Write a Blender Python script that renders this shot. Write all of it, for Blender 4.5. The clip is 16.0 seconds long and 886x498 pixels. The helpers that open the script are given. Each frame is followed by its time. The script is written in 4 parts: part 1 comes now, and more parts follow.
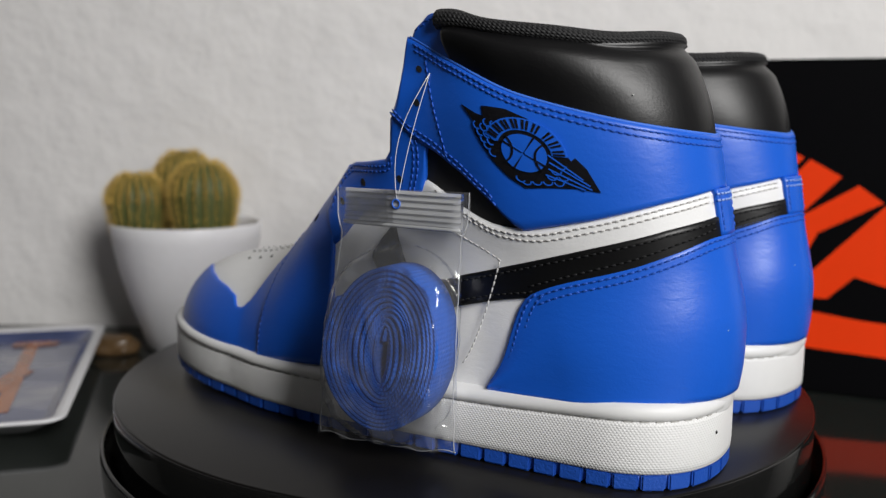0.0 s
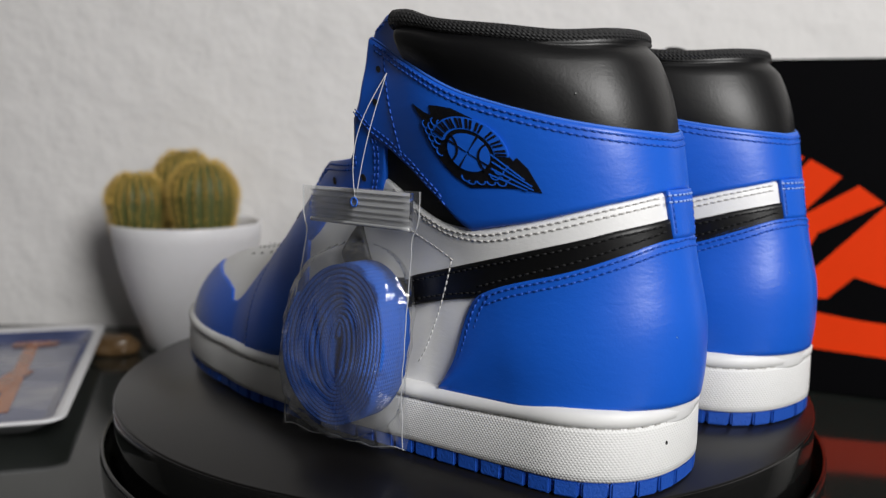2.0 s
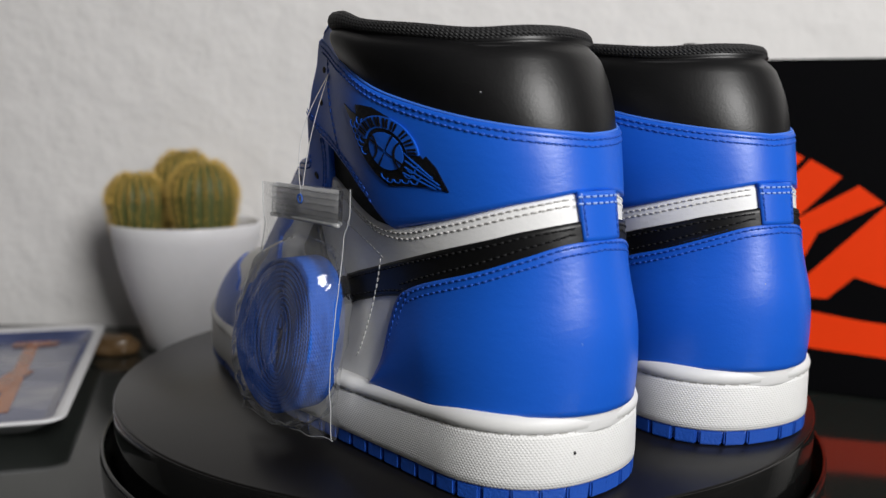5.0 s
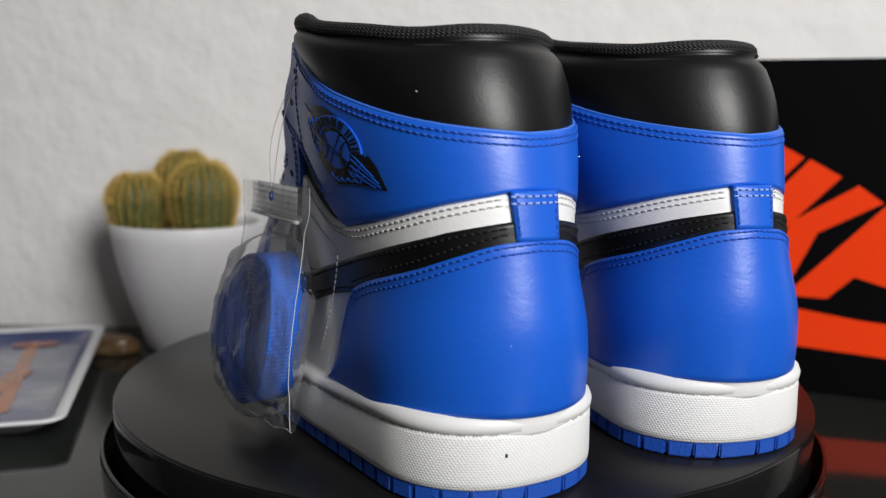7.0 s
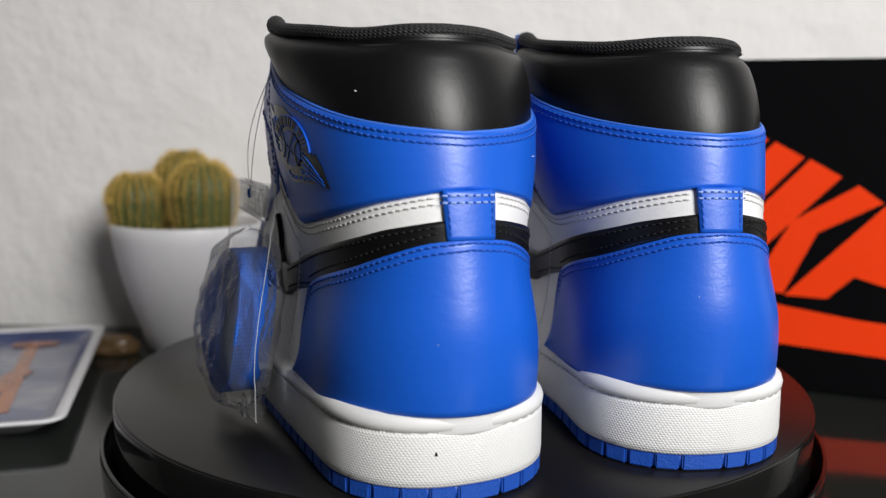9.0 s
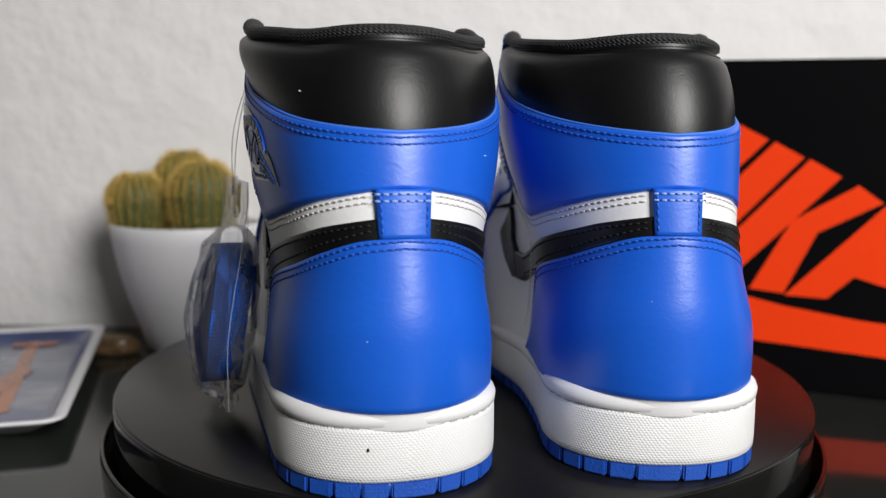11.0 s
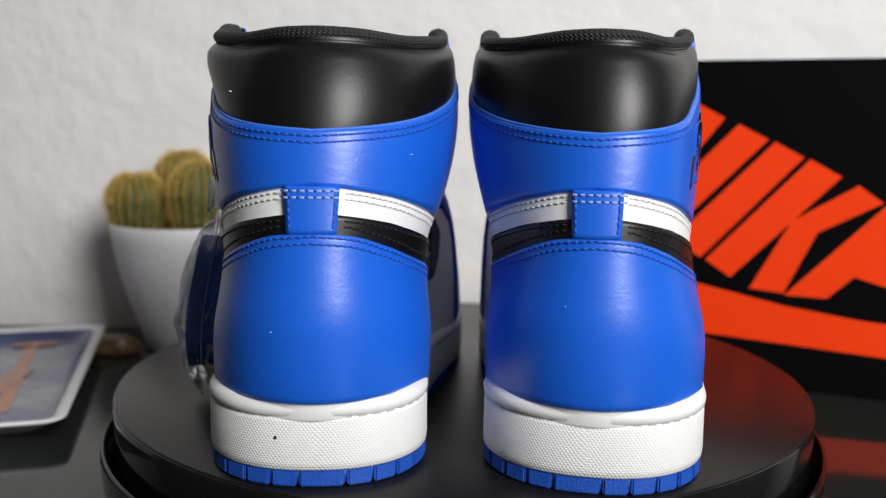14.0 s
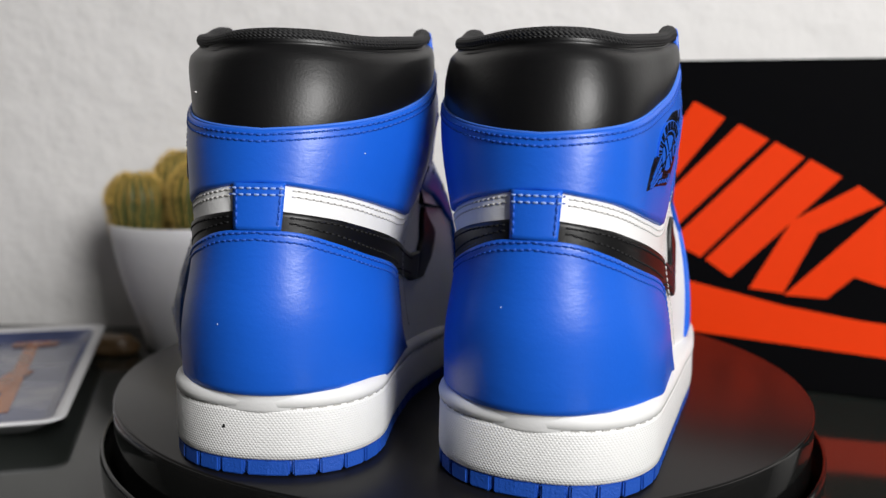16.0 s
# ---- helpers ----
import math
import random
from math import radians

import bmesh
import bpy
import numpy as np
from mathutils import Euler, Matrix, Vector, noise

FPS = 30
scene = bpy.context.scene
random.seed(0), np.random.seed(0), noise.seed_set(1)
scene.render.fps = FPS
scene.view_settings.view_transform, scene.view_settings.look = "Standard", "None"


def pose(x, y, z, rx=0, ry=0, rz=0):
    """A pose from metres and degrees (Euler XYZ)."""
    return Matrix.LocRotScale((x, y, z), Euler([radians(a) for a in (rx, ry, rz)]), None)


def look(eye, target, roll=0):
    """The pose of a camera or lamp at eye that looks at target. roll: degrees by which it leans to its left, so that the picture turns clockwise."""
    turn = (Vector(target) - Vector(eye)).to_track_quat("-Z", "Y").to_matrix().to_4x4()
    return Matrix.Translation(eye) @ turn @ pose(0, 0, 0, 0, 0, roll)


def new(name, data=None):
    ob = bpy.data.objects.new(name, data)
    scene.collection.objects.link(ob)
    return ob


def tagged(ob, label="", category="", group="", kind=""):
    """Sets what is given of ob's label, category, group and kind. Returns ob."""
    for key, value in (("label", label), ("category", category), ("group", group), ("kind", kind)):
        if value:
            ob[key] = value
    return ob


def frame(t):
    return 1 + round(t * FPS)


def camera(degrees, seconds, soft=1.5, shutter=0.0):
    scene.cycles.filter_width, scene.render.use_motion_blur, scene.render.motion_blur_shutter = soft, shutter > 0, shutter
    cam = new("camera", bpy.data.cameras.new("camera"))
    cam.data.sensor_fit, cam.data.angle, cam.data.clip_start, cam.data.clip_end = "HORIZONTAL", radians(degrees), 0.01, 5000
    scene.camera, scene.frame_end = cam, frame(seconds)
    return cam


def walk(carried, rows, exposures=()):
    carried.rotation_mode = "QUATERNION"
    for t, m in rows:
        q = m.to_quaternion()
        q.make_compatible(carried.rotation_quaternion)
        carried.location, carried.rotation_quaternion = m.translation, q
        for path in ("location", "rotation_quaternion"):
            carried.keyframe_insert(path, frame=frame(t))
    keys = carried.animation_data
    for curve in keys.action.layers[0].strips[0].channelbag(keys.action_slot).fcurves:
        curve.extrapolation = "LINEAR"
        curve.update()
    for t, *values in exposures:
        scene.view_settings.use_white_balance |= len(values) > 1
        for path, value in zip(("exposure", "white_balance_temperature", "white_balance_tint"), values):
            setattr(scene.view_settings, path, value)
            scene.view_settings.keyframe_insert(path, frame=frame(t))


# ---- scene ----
# Table top is z = 0; the turntable's axis stands at x = y = 0.
cam = camera(53.79, 16.0, soft=1.3)
CAM = look((0, -0.4931, 0.1970), (-0.02343, -0.4931 + 0.98929, 0.1970 - 0.14409), 0.78)
walk(cam, [(0, CAM), (16.0, CAM)], exposures=[(0, -0.20), (3.5, -0.19), (7, -0.06), (12.5, 0.10), (16.0, 0.07)])
cam.data.dof.use_dof = True
cam.data.dof.focus_distance = 0.36
cam.data.dof.aperture_fstop = 7.5

TOP = 0.055          # height of the turntable's plate
R_PLATE = 0.19

# ---- world and light ----
world = bpy.data.worlds.new("sky")
scene.world = world
world.use_nodes = True
_bg = world.node_tree.nodes["Background"]
_sky = world.node_tree.nodes.new("ShaderNodeTexSky")
_sky.sky_type, _sky.sun_disc = "NISHITA", False
_sky.sun_elevation, _sky.sun_rotation = radians(35), radians(200)
world.node_tree.links.new(_sky.outputs[0], _bg.inputs[0])
_bg.inputs[1].default_value = 0.08


def area_lamp(name, m, sx, sy, watts, colour):
    d = bpy.data.lights.new(name, "AREA")
    d.shape, d.size, d.size_y, d.energy, d.color = "RECTANGLE", sx, sy, watts, colour
    o = new(name, d)
    o.matrix_world = m
    return o


WIN = (0.82, -1.32, 0.98)     # centre of the window behind the camera
area_lamp("window_daylight", look((WIN[0], WIN[1] - 0.02, WIN[2]), (-0.15, 0, 0.1)), 0.55, 0.8, 41.0, (1.0, 0.985, 0.965))


# ---- materials ----
def mat(name, colour, rough=0.5, metal=0.0, spec=0.5, var=0.06, vscale=8.0, bump=0.0, bscale=300.0, bdist=0.0004,
        coat=0.0, fine=0.03, fscale=120.0, crease=0.0, detail=4.0, rvar=0.08):
    m = bpy.data.materials.new(name)
    m.use_nodes = True
    nt = m.node_tree
    b = nt.nodes["Principled BSDF"]
    N, L = nt.nodes.new, nt.links.new
    tc = N("ShaderNodeTexCoord")
    n1, n2 = N("ShaderNodeTexNoise"), N("ShaderNodeTexNoise")
    n1.inputs["Scale"].default_value, n2.inputs["Scale"].default_value = vscale, fscale
    n1.inputs["Detail"].default_value = n2.inputs["Detail"].default_value = detail
    L(tc.outputs["Object"], n1.inputs["Vector"]), L(tc.outputs["Object"], n2.inputs["Vector"])
    mix = N("ShaderNodeMixRGB")
    mix.inputs[1].default_value = (*[c * (1 - var) for c in colour], 1)
    mix.inputs[2].default_value = (*[min(1, c * (1 + var)) for c in colour], 1)
    L(n1.outputs["Fac"], mix.inputs[0])
    mix2 = N("ShaderNodeMixRGB")
    mix2.blend_type = "MULTIPLY"
    mix2.inputs[0].default_value = 1.0
    ramp = N("ShaderNodeValToRGB")
    ramp.color_ramp.elements[0].color = (1 - fine * 2, 1 - fine * 2, 1 - fine * 2, 1)
    ramp.color_ramp.elements[1].color = (1, 1, 1, 1)
    L(n2.outputs["Fac"], ramp.inputs[0]), L(mix.outputs[0], mix2.inputs[1]), L(ramp.outputs[0], mix2.inputs[2])
    L(mix2.outputs[0], b.inputs["Base Color"])
    mr = N("ShaderNodeMapRange")
    mr.inputs[3].default_value, mr.inputs[4].default_value = max(0.02, rough - rvar), min(1, rough + rvar)
    L(n1.outputs["Fac"], mr.inputs[0]), L(mr.outputs[0], b.inputs["Roughness"])
    b.inputs["Metallic"].default_value = metal
    b.inputs["Specular IOR Level"].default_value = spec
    b.inputs["Coat Weight"].default_value = coat
    if bump:
        n3 = N("ShaderNodeTexNoise")
        n3.inputs["Scale"].default_value, n3.inputs["Detail"].default_value = bscale, 3.0
        L(tc.outputs["Object"], n3.inputs["Vector"])
        bp = N("ShaderNodeBump")
        bp.inputs["Strength"].default_value, bp.inputs["Distance"].default_value = bump, bdist
        L(n3.outputs["Fac"], bp.inputs["Height"]), L(bp.outputs[0], b.inputs["Normal"])
        if crease:
            mp, n4, bq = N("ShaderNodeMapping"), N("ShaderNodeTexNoise"), N("ShaderNodeBump")
            mp.inputs["Scale"].default_value, mp.inputs["Rotation"].default_value = (120, 120, 260), (0.06, 0.09, 0)
            n4.inputs["Scale"].default_value, n4.inputs["Detail"].default_value, n4.inputs["Distortion"].default_value = 1.0, 5.0, 0.6
            L(tc.outputs["Object"], mp.inputs["Vector"]), L(mp.outputs[0], n4.inputs["Vector"])
            bq.inputs["Strength"].default_value, bq.inputs["Distance"].default_value = crease, 0.0012
            L(n4.outputs["Fac"], bq.inputs["Height"]), L(bq.outputs[0], bp.inputs["Normal"])
    return m


BLUE = (0.0078, 0.105, 0.60)
M_BLUE = mat("blue_leather", BLUE, 0.37, spec=0.50, var=0.05, bump=0.16, bscale=900, bdist=0.0003, fine=0.02, crease=0.09)
M_BLUE_EDGE = mat("blue_cut_edge", (0.04, 0.16, 0.66), 0.6, bump=0.3, bscale=1500)
M_BLUE_THREAD = mat("blue_thread", (0.014, 0.088, 0.48), 0.6, spec=0.35, bump=0.4, bscale=2500)
M_BLUE_RUBBER = mat("blue_rubber", (0.010, 0.075, 0.42), 0.5, bump=0.6, bscale=900, bdist=0.0006)
M_WHITE = mat("white_leather", (0.80, 0.80, 0.80), 0.42, crease=0.10, var=0.03, bump=0.16, bscale=800, bdist=0.0003, fine=0.02)
# white thread toned down to include the small shadows round each stitch
M_WHITE_THREAD = mat("shade_toned_white_thread", (0.62, 0.61, 0.60), 0.7)
# blue thread with the light that catches it painted in as a paler colour
M_LIT_THREAD = mat("lit_blue_thread", (0.26, 0.38, 0.74), 0.6)
# sole thread greyed to carry the shadow inside the groove
M_SOLE_THREAD = mat("groove_shade_thread", (0.48, 0.47, 0.45), 0.8)
M_BLACK = mat("black_leather", (0.0035, 0.0035, 0.004), 0.40, crease=0.05, spec=0.36, var=0.1, bump=0.16, bscale=900, bdist=0.0003)
M_BLACK_MATT = mat("black_lining", (0.008, 0.008, 0.009), 0.8, bump=0.5, bscale=1500)
M_BLACK_THREAD = mat("black_thread", (0.010, 0.010, 0.011), 0.7, spec=0.25)
M_BLACK_GLOSS = mat("black_gloss_print", (0.006, 0.006, 0.008), 0.22, spec=0.6)
# darker leather tones that paint the shade at the needle holes between stitches
M_DENT_SHADE_BLUE = mat("blue_dent_shade", (0.005, 0.045, 0.30), 0.8, spec=0.1)
M_DENT_SHADE_WHITE = mat("white_dent_shade", (0.26, 0.25, 0.24), 0.8, spec=0.1)
M_DENT_SHADE_BLACK = mat("black_dent_shade", (0.0012, 0.0012, 0.0013), 0.8, spec=0.1)
DENT_SHADE_OF = {"blue_thread": M_DENT_SHADE_BLUE, "lit_blue_thread": M_DENT_SHADE_BLUE, "shade_toned_white_thread": M_DENT_SHADE_WHITE, "black_thread": M_DENT_SHADE_BLACK}
M_MIDSOLE = mat("white_rubber", (0.76, 0.76, 0.755), 0.5, var=0.03, bump=0.1, bscale=700)


def weave(m, pitch_u, pitch_v, depth, skew=0.0, strength=1.0):
    """Relief of small raised squares, or slanted stitches, along the mesh's own ways."""
    nt = m.node_tree
    N, L = nt.nodes.new, nt.links.new
    uv, sp = N("ShaderNodeUVMap"), N("ShaderNodeSeparateXYZ")
    L(uv.outputs[0], sp.inputs[0])

    def op(kind, a, b=None):
        n = N("ShaderNodeMath")
        n.operation = kind
        for k, v in enumerate((a, b)):
            if v is None:
                continue
            if isinstance(v, (int, float)):
                n.inputs[k].default_value = v
            else:
                L(v, n.inputs[k])
        return n.outputs[0]
    u, v = sp.outputs[0], sp.outputs[1]
    row = op("FLOOR", op("DIVIDE", v, pitch_v))
    su = op("SINE", op("ADD", op("MULTIPLY", op("ADD", u, op("MULTIPLY", v, skew)), 2 * math.pi / pitch_u), op("MULTIPLY", row, math.pi)))
    sv = op("ABSOLUTE", op("SINE", op("MULTIPLY", v, math.pi / pitch_v)))
    h = op("MULTIPLY", op("ADD", op("MULTIPLY", su, 0.5), 0.5), sv)
    bp = N("ShaderNodeBump")
    bp.inputs["Strength"].default_value, bp.inputs["Distance"].default_value = strength, depth
    L(h, bp.inputs["Height"]), L(bp.outputs[0], nt.nodes["Principled BSDF"].inputs["Normal"])
    return m


def mat_texture_rubber():
    return weave(mat("textured_white_rubber", (0.75, 0.75, 0.745), 0.55, var=0.03), 0.0015, 0.0010, 0.00034, strength=0.55)


M_TEXTURED = mat_texture_rubber()


def mat_knit():
    return weave(mat("black_knit", (0.007, 0.007, 0.008), 0.7, var=0.1), 0.0019, 0.0013, 0.0006, skew=0.7, strength=0.7)


M_KNIT = mat_knit()


def mat_lace():
    return weave(mat("blue_woven_lace", (0.009, 0.105, 0.52), 0.75, var=0.08), 0.0019, 0.0012, 0.0005, skew=0.8, strength=0.6)


M_LACE = mat_lace()


def mat_film(name, haze):
    m = bpy.data.materials.new(name)
    m.use_nodes = True
    nt = m.node_tree
    N, L = nt.nodes.new, nt.links.new
    nt.nodes.remove(nt.nodes["Principled BSDF"])
    out = nt.nodes["Material Output"]
    tr, gl, df, mx, mx2 = (N("ShaderNodeBsdfTransparent"), N("ShaderNodeBsdfGlossy"), N("ShaderNodeBsdfDiffuse"),
                               N("ShaderNodeMixShader"), N("ShaderNodeMixShader"))
    tr.inputs[0].default_value = (0.96, 0.965, 0.97, 1)
    gl.inputs["Roughness"].default_value = 0.075
    df.inputs[0].default_value = (0.88, 0.89, 0.91, 1)
    tc, n, n2, bp, bq = N("ShaderNodeTexCoord"), N("ShaderNodeTexNoise"), N("ShaderNodeTexNoise"), N("ShaderNodeBump"), N("ShaderNodeBump")
    n.inputs["Scale"].default_value, n.inputs["Detail"].default_value, n.inputs["Distortion"].default_value = 55, 2, 1.5
    n2.inputs["Scale"].default_value, n2.inputs["Detail"].default_value = 190, 2
    for k, b in ((n, bp), (n2, bq)):
        L(tc.outputs["Object"], k.inputs["Vector"]), L(k.outputs["Fac"], b.inputs["Height"])
    bp.inputs["Strength"].default_value, bp.inputs["Distance"].default_value = 0.5, 0.004
    bq.inputs["Strength"].default_value, bq.inputs["Distance"].default_value = 0.12, 0.0012
    L(bp.outputs[0], bq.inputs["Normal"]), L(bq.outputs[0], gl.inputs["Normal"])
    fr, gain = N("ShaderNodeFresnel"), N("ShaderNodeMath")
    fr.inputs["IOR"].default_value = 1.5
    gain.operation, gain.use_clamp = "MULTIPLY_ADD", True
    gain.inputs[1].default_value, gain.inputs[2].default_value = 0.7, 0.03
    L(bq.outputs[0], fr.inputs["Normal"]), L(fr.outputs[0], gain.inputs[0]), L(gain.outputs[0], mx.inputs[0])
    mx2.inputs[0].default_value = haze
    L(tr.outputs[0], mx2.inputs[1]), L(df.outputs[0], mx2.inputs[2])
    L(mx2.outputs[0], mx.inputs[1]), L(gl.outputs[0], mx.inputs[2])
    L(mx.outputs[0], out.inputs[0])
    return m


M_FILM = mat_film("clear_plastic_film", 0.045)
M_FILM_HAZE = mat_film("milky_plastic_film", 0.42)
M_WALL = mat("white_plaster", (0.79, 0.775, 0.765), 0.85, spec=0.2, var=0.03, vscale=3, bump=0.7, bscale=27, bdist=0.006, fine=0.03, fscale=30)
# for the unseen sides of the room: dark grey, to hold back bounced light
M_ROOM = mat("unseen_dark_wall", (0.22, 0.218, 0.215), 0.9, spec=0.2)
M_FLOOR = mat("wood_floor", (0.20, 0.13, 0.08), 0.5)
M_TABLE = mat("dark_glass_table", (0.016, 0.019, 0.017), 0.07, spec=0.42, var=0.15, rvar=0.04)
M_PLATE = mat("black_satin_plate", (0.006, 0.0055, 0.0055), 0.31, spec=0.28, var=0.1, rvar=0.03, fine=0.06, fscale=400)
M_GLOSS_BLACK = mat("black_gloss_plastic", (0.006, 0.006, 0.006), 0.12, rvar=0.04)
M_POT = mat("white_ceramic", (0.83, 0.825, 0.845), 0.4, var=0.03, bump=0.3, bscale=160, bdist=0.001)
M_SOIL = mat("dark_soil", (0.03, 0.018, 0.012), 0.95, var=0.5, vscale=60, bump=1.0, bscale=200, bdist=0.004)
M_CACTUS = mat("cactus_skin", (0.07, 0.085, 0.018), 0.6, var=0.25, vscale=30)
M_SPINE = mat("yellow_spines", (0.62, 0.43, 0.11), 0.6, var=0.3, vscale=60)
M_BOX = mat("black_card", (0.0022, 0.0022, 0.0028), 0.55, spec=0.05, var=0.1)
M_ORANGE = mat("orange_print", (0.92, 0.052, 0.005), 0.45, spec=0.16, var=0.04)
M_TRAY = mat("white_glaze", (0.72, 0.72, 0.74), 0.2)
M_SHELL = mat("amber_stone", (0.11, 0.065, 0.028), 0.35, var=0.7, vscale=60)


# ---- mesh helpers ----
def obj(name, bm, material, parent=None, label="", smooth=True):
    me = bpy.data.meshes.new(name)
    bmesh.ops.recalc_face_normals(bm, faces=bm.faces[:])
    bm.to_mesh(me)
    bm.free()
    if smooth:
        me.shade_smooth()
    for mm in (material if isinstance(material, (list, tuple)) else [material]):
        me.materials.append(mm)
    o = new(name, me)
    o.parent = parent
    if label:
        tagged(o, label)
    return o


def part(name, bm, material, parent, label="", smooth=True):
    return obj(name, bm, material, parent, label, smooth)


def resize(thing, k):
    """Scale the meshes of a thing's parts about its base."""
    for o in thing.children_recursive:
        o.data.transform(Matrix.Scale(k, 4))


def interp(x, pts):
    """Smooth reading of a short table of (x, y) rows."""
    if x <= pts[0][0]:
        return pts[0][1]
    n = len(pts)
    for i in range(n - 1):
        x0, y0 = pts[i]
        x1, y1 = pts[i + 1]
        if x <= x1:
            h = x1 - x0
            d = (y1 - y0) / h
            d0 = d if i == 0 else _slope(pts, i)
            d1 = d if i == n - 2 else _slope(pts, i + 1)
            t = (x - x0) / h
            return ((2 * t ** 3 - 3 * t * t + 1) * y0 + (t ** 3 - 2 * t * t + t) * h * d0
                    + (-2 * t ** 3 + 3 * t * t) * y1 + (t ** 3 - t * t) * h * d1)
    return pts[-1][1]


def _slope(pts, i):
    a = (pts[i][1] - pts[i - 1][1]) / (pts[i][0] - pts[i - 1][0])
    b = (pts[i + 1][1] - pts[i][1]) / (pts[i + 1][0] - pts[i][0])
    return 0.0 if a * b <= 0 else 2 * a * b / (a + b)


def linear(x, pts):
    if x <= pts[0][0]:
        return pts[0][1]
    for (x0, y0), (x1, y1) in zip(pts, pts[1:]):
        if x <= x1:
            return y0 + (y1 - y0) * (x - x0) / (x1 - x0)
    return pts[-1][1]


def grid_faces(bm, rows, closed=False):
    for a, b in zip(rows, rows[1:]):
        n = len(a)
        for i in range(n if closed else n - 1):
            j = (i + 1) % n
            q = [a[i], a[j], b[j], b[i]]
            u = []
            for v in q:
                if v not in u:
                    u.append(v)
            if len(u) > 2:
                try:
                    bm.faces.new(u)
                except ValueError:
                    pass


def lathe(bm, prof, n=64, centre=(0, 0, 0)):
    rows = []
    for r, z in prof:
        if r < 1e-6:
            rows.append([bm.verts.new((centre[0], centre[1], centre[2] + z))] * n)
        else:
            rows.append([bm.verts.new((centre[0] + r * math.cos(2 * math.pi * k / n),
                                       centre[1] + r * math.sin(2 * math.pi * k / n), centre[2] + z)) for k in range(n)])
    grid_faces(bm, rows, True)


def box(bm, x0, y0, z0, x1, y1, z1, bev=0.0):
    vs = [bm.verts.new((x, y, z)) for x in (x0, x1) for y in (y0, y1) for z in (z0, z1)]
    for f in ((0, 1, 3, 2), (4, 6, 7, 5), (0, 4, 5, 1), (2, 3, 7, 6), (0, 2, 6, 4), (1, 5, 7, 3)):
        bm.faces.new([vs[i] for i in f])
    if bev:
        bmesh.ops.bevel(bm, geom=list({e for v in vs for e in v.link_edges}), offset=bev, segments=2, affect="EDGES")


def tube(bm, pts, r, n=8, closed=False, taper=None, uv=False):
    rows = []
    m = len(pts)
    for i, p in enumerate(pts):
        p = Vector(p)
        a = Vector(pts[(i - 1) % m] if closed or i else pts[0])
        b = Vector(pts[(i + 1) % m] if closed or i < m - 1 else pts[-1])
        d = (b - a).normalized()
        up = Vector((0, 0, 1)) if abs(d.z) < 0.9 else Vector((0, 1, 0))
        s = d.cross(up).normalized()
        u = s.cross(d)
        rr = r * (taper(i / (m - 1)) if taper else 1)
        rows.append([bm.verts.new(p + rr * (math.cos(2 * math.pi * k / n) * s + math.sin(2 * math.pi * k / n) * u)) for k in range(n)])
    if closed:
        rows.append(rows[0])
    grid_faces(bm, rows, True)
    if uv:
        lay, way = bm.loops.layers.uv.new("way"), [0.0]
        for a, b in zip(pts, pts[1:]):
            way.append(way[-1] + (Vector(b) - Vector(a)).length)
        at = {v: (way[i], 2 * math.pi * r * k / n) for i, row in enumerate(rows) for k, v in enumerate(row)}
        for f in bm.faces:
            wrap = max(at[l.vert][1] for l in f.loops) > 5 * math.pi * r / 3
            for l in f.loops:
                u, w = at[l.vert]
                l[lay].uv = (u, w + (2 * math.pi * r if wrap and w == 0 else 0))
    if not closed:
        bm.faces.new(rows[0]), bm.faces.new(rows[-1])


# ---- structure: room ----
def slab(name, x0, y0, z0, x1, y1, z1, material, label):
    bm = bmesh.new()
    box(bm, x0, y0, z0, x1, y1, z1)
    return tagged(obj(name, bm, material, smooth=False), label, "", "", "structure")


WALL_Y = 0.318
slab("wall_north", -2.60, WALL_Y, -0.75, 2.1, WALL_Y + 0.15, 1.75, M_WALL, "rough white plastered wall behind the table")
# side walls and ceiling stay out of view; added dark to keep fill low
slab("wall_west", -2.75, -1.47, -0.75, -2.60, WALL_Y + 0.15, 1.75, M_ROOM, "unseen dark grey side wall added to limit fill light")
slab("wall_east", 2.1, -1.47, -0.75, 2.25, WALL_Y + 0.15, 1.75, M_ROOM, "unseen dark grey side wall added to limit fill light")
slab("floor", -2.75, -1.47, -0.87, 2.25, WALL_Y + 0.15, -0.75, M_FLOOR, "brown wooden floor of the room")
slab("ceiling", -2.75, -1.47, 1.75, 2.25, WALL_Y + 0.15, 1.87, M_ROOM, "unseen dark grey ceiling added to limit fill light")


# unseen wall behind the camera, added dark round the lamp's opening
def wall_with_window():
    bm = bmesh.new()
    y0, y1 = -1.47, -1.32
    x0, x1, z0, z1 = WIN[0] - 0.30, WIN[0] + 0.30, WIN[2] - 0.43, WIN[2] + 0.43
    box(bm, -2.60, y0, -0.75, x0, y1, 1.75)
    box(bm, x1, y0, -0.75, 2.1, y1, 1.75)
    box(bm, x0, y0, -0.75, x1, y1, z0)
    box(bm, x0, y0, z1, x1, y1, 1.75)
    return tagged(obj("wall_south", bm, M_ROOM, smooth=False), "unseen dark grey wall with one window opening, added to limit fill light", "", "", "structure")


wall_with_window()


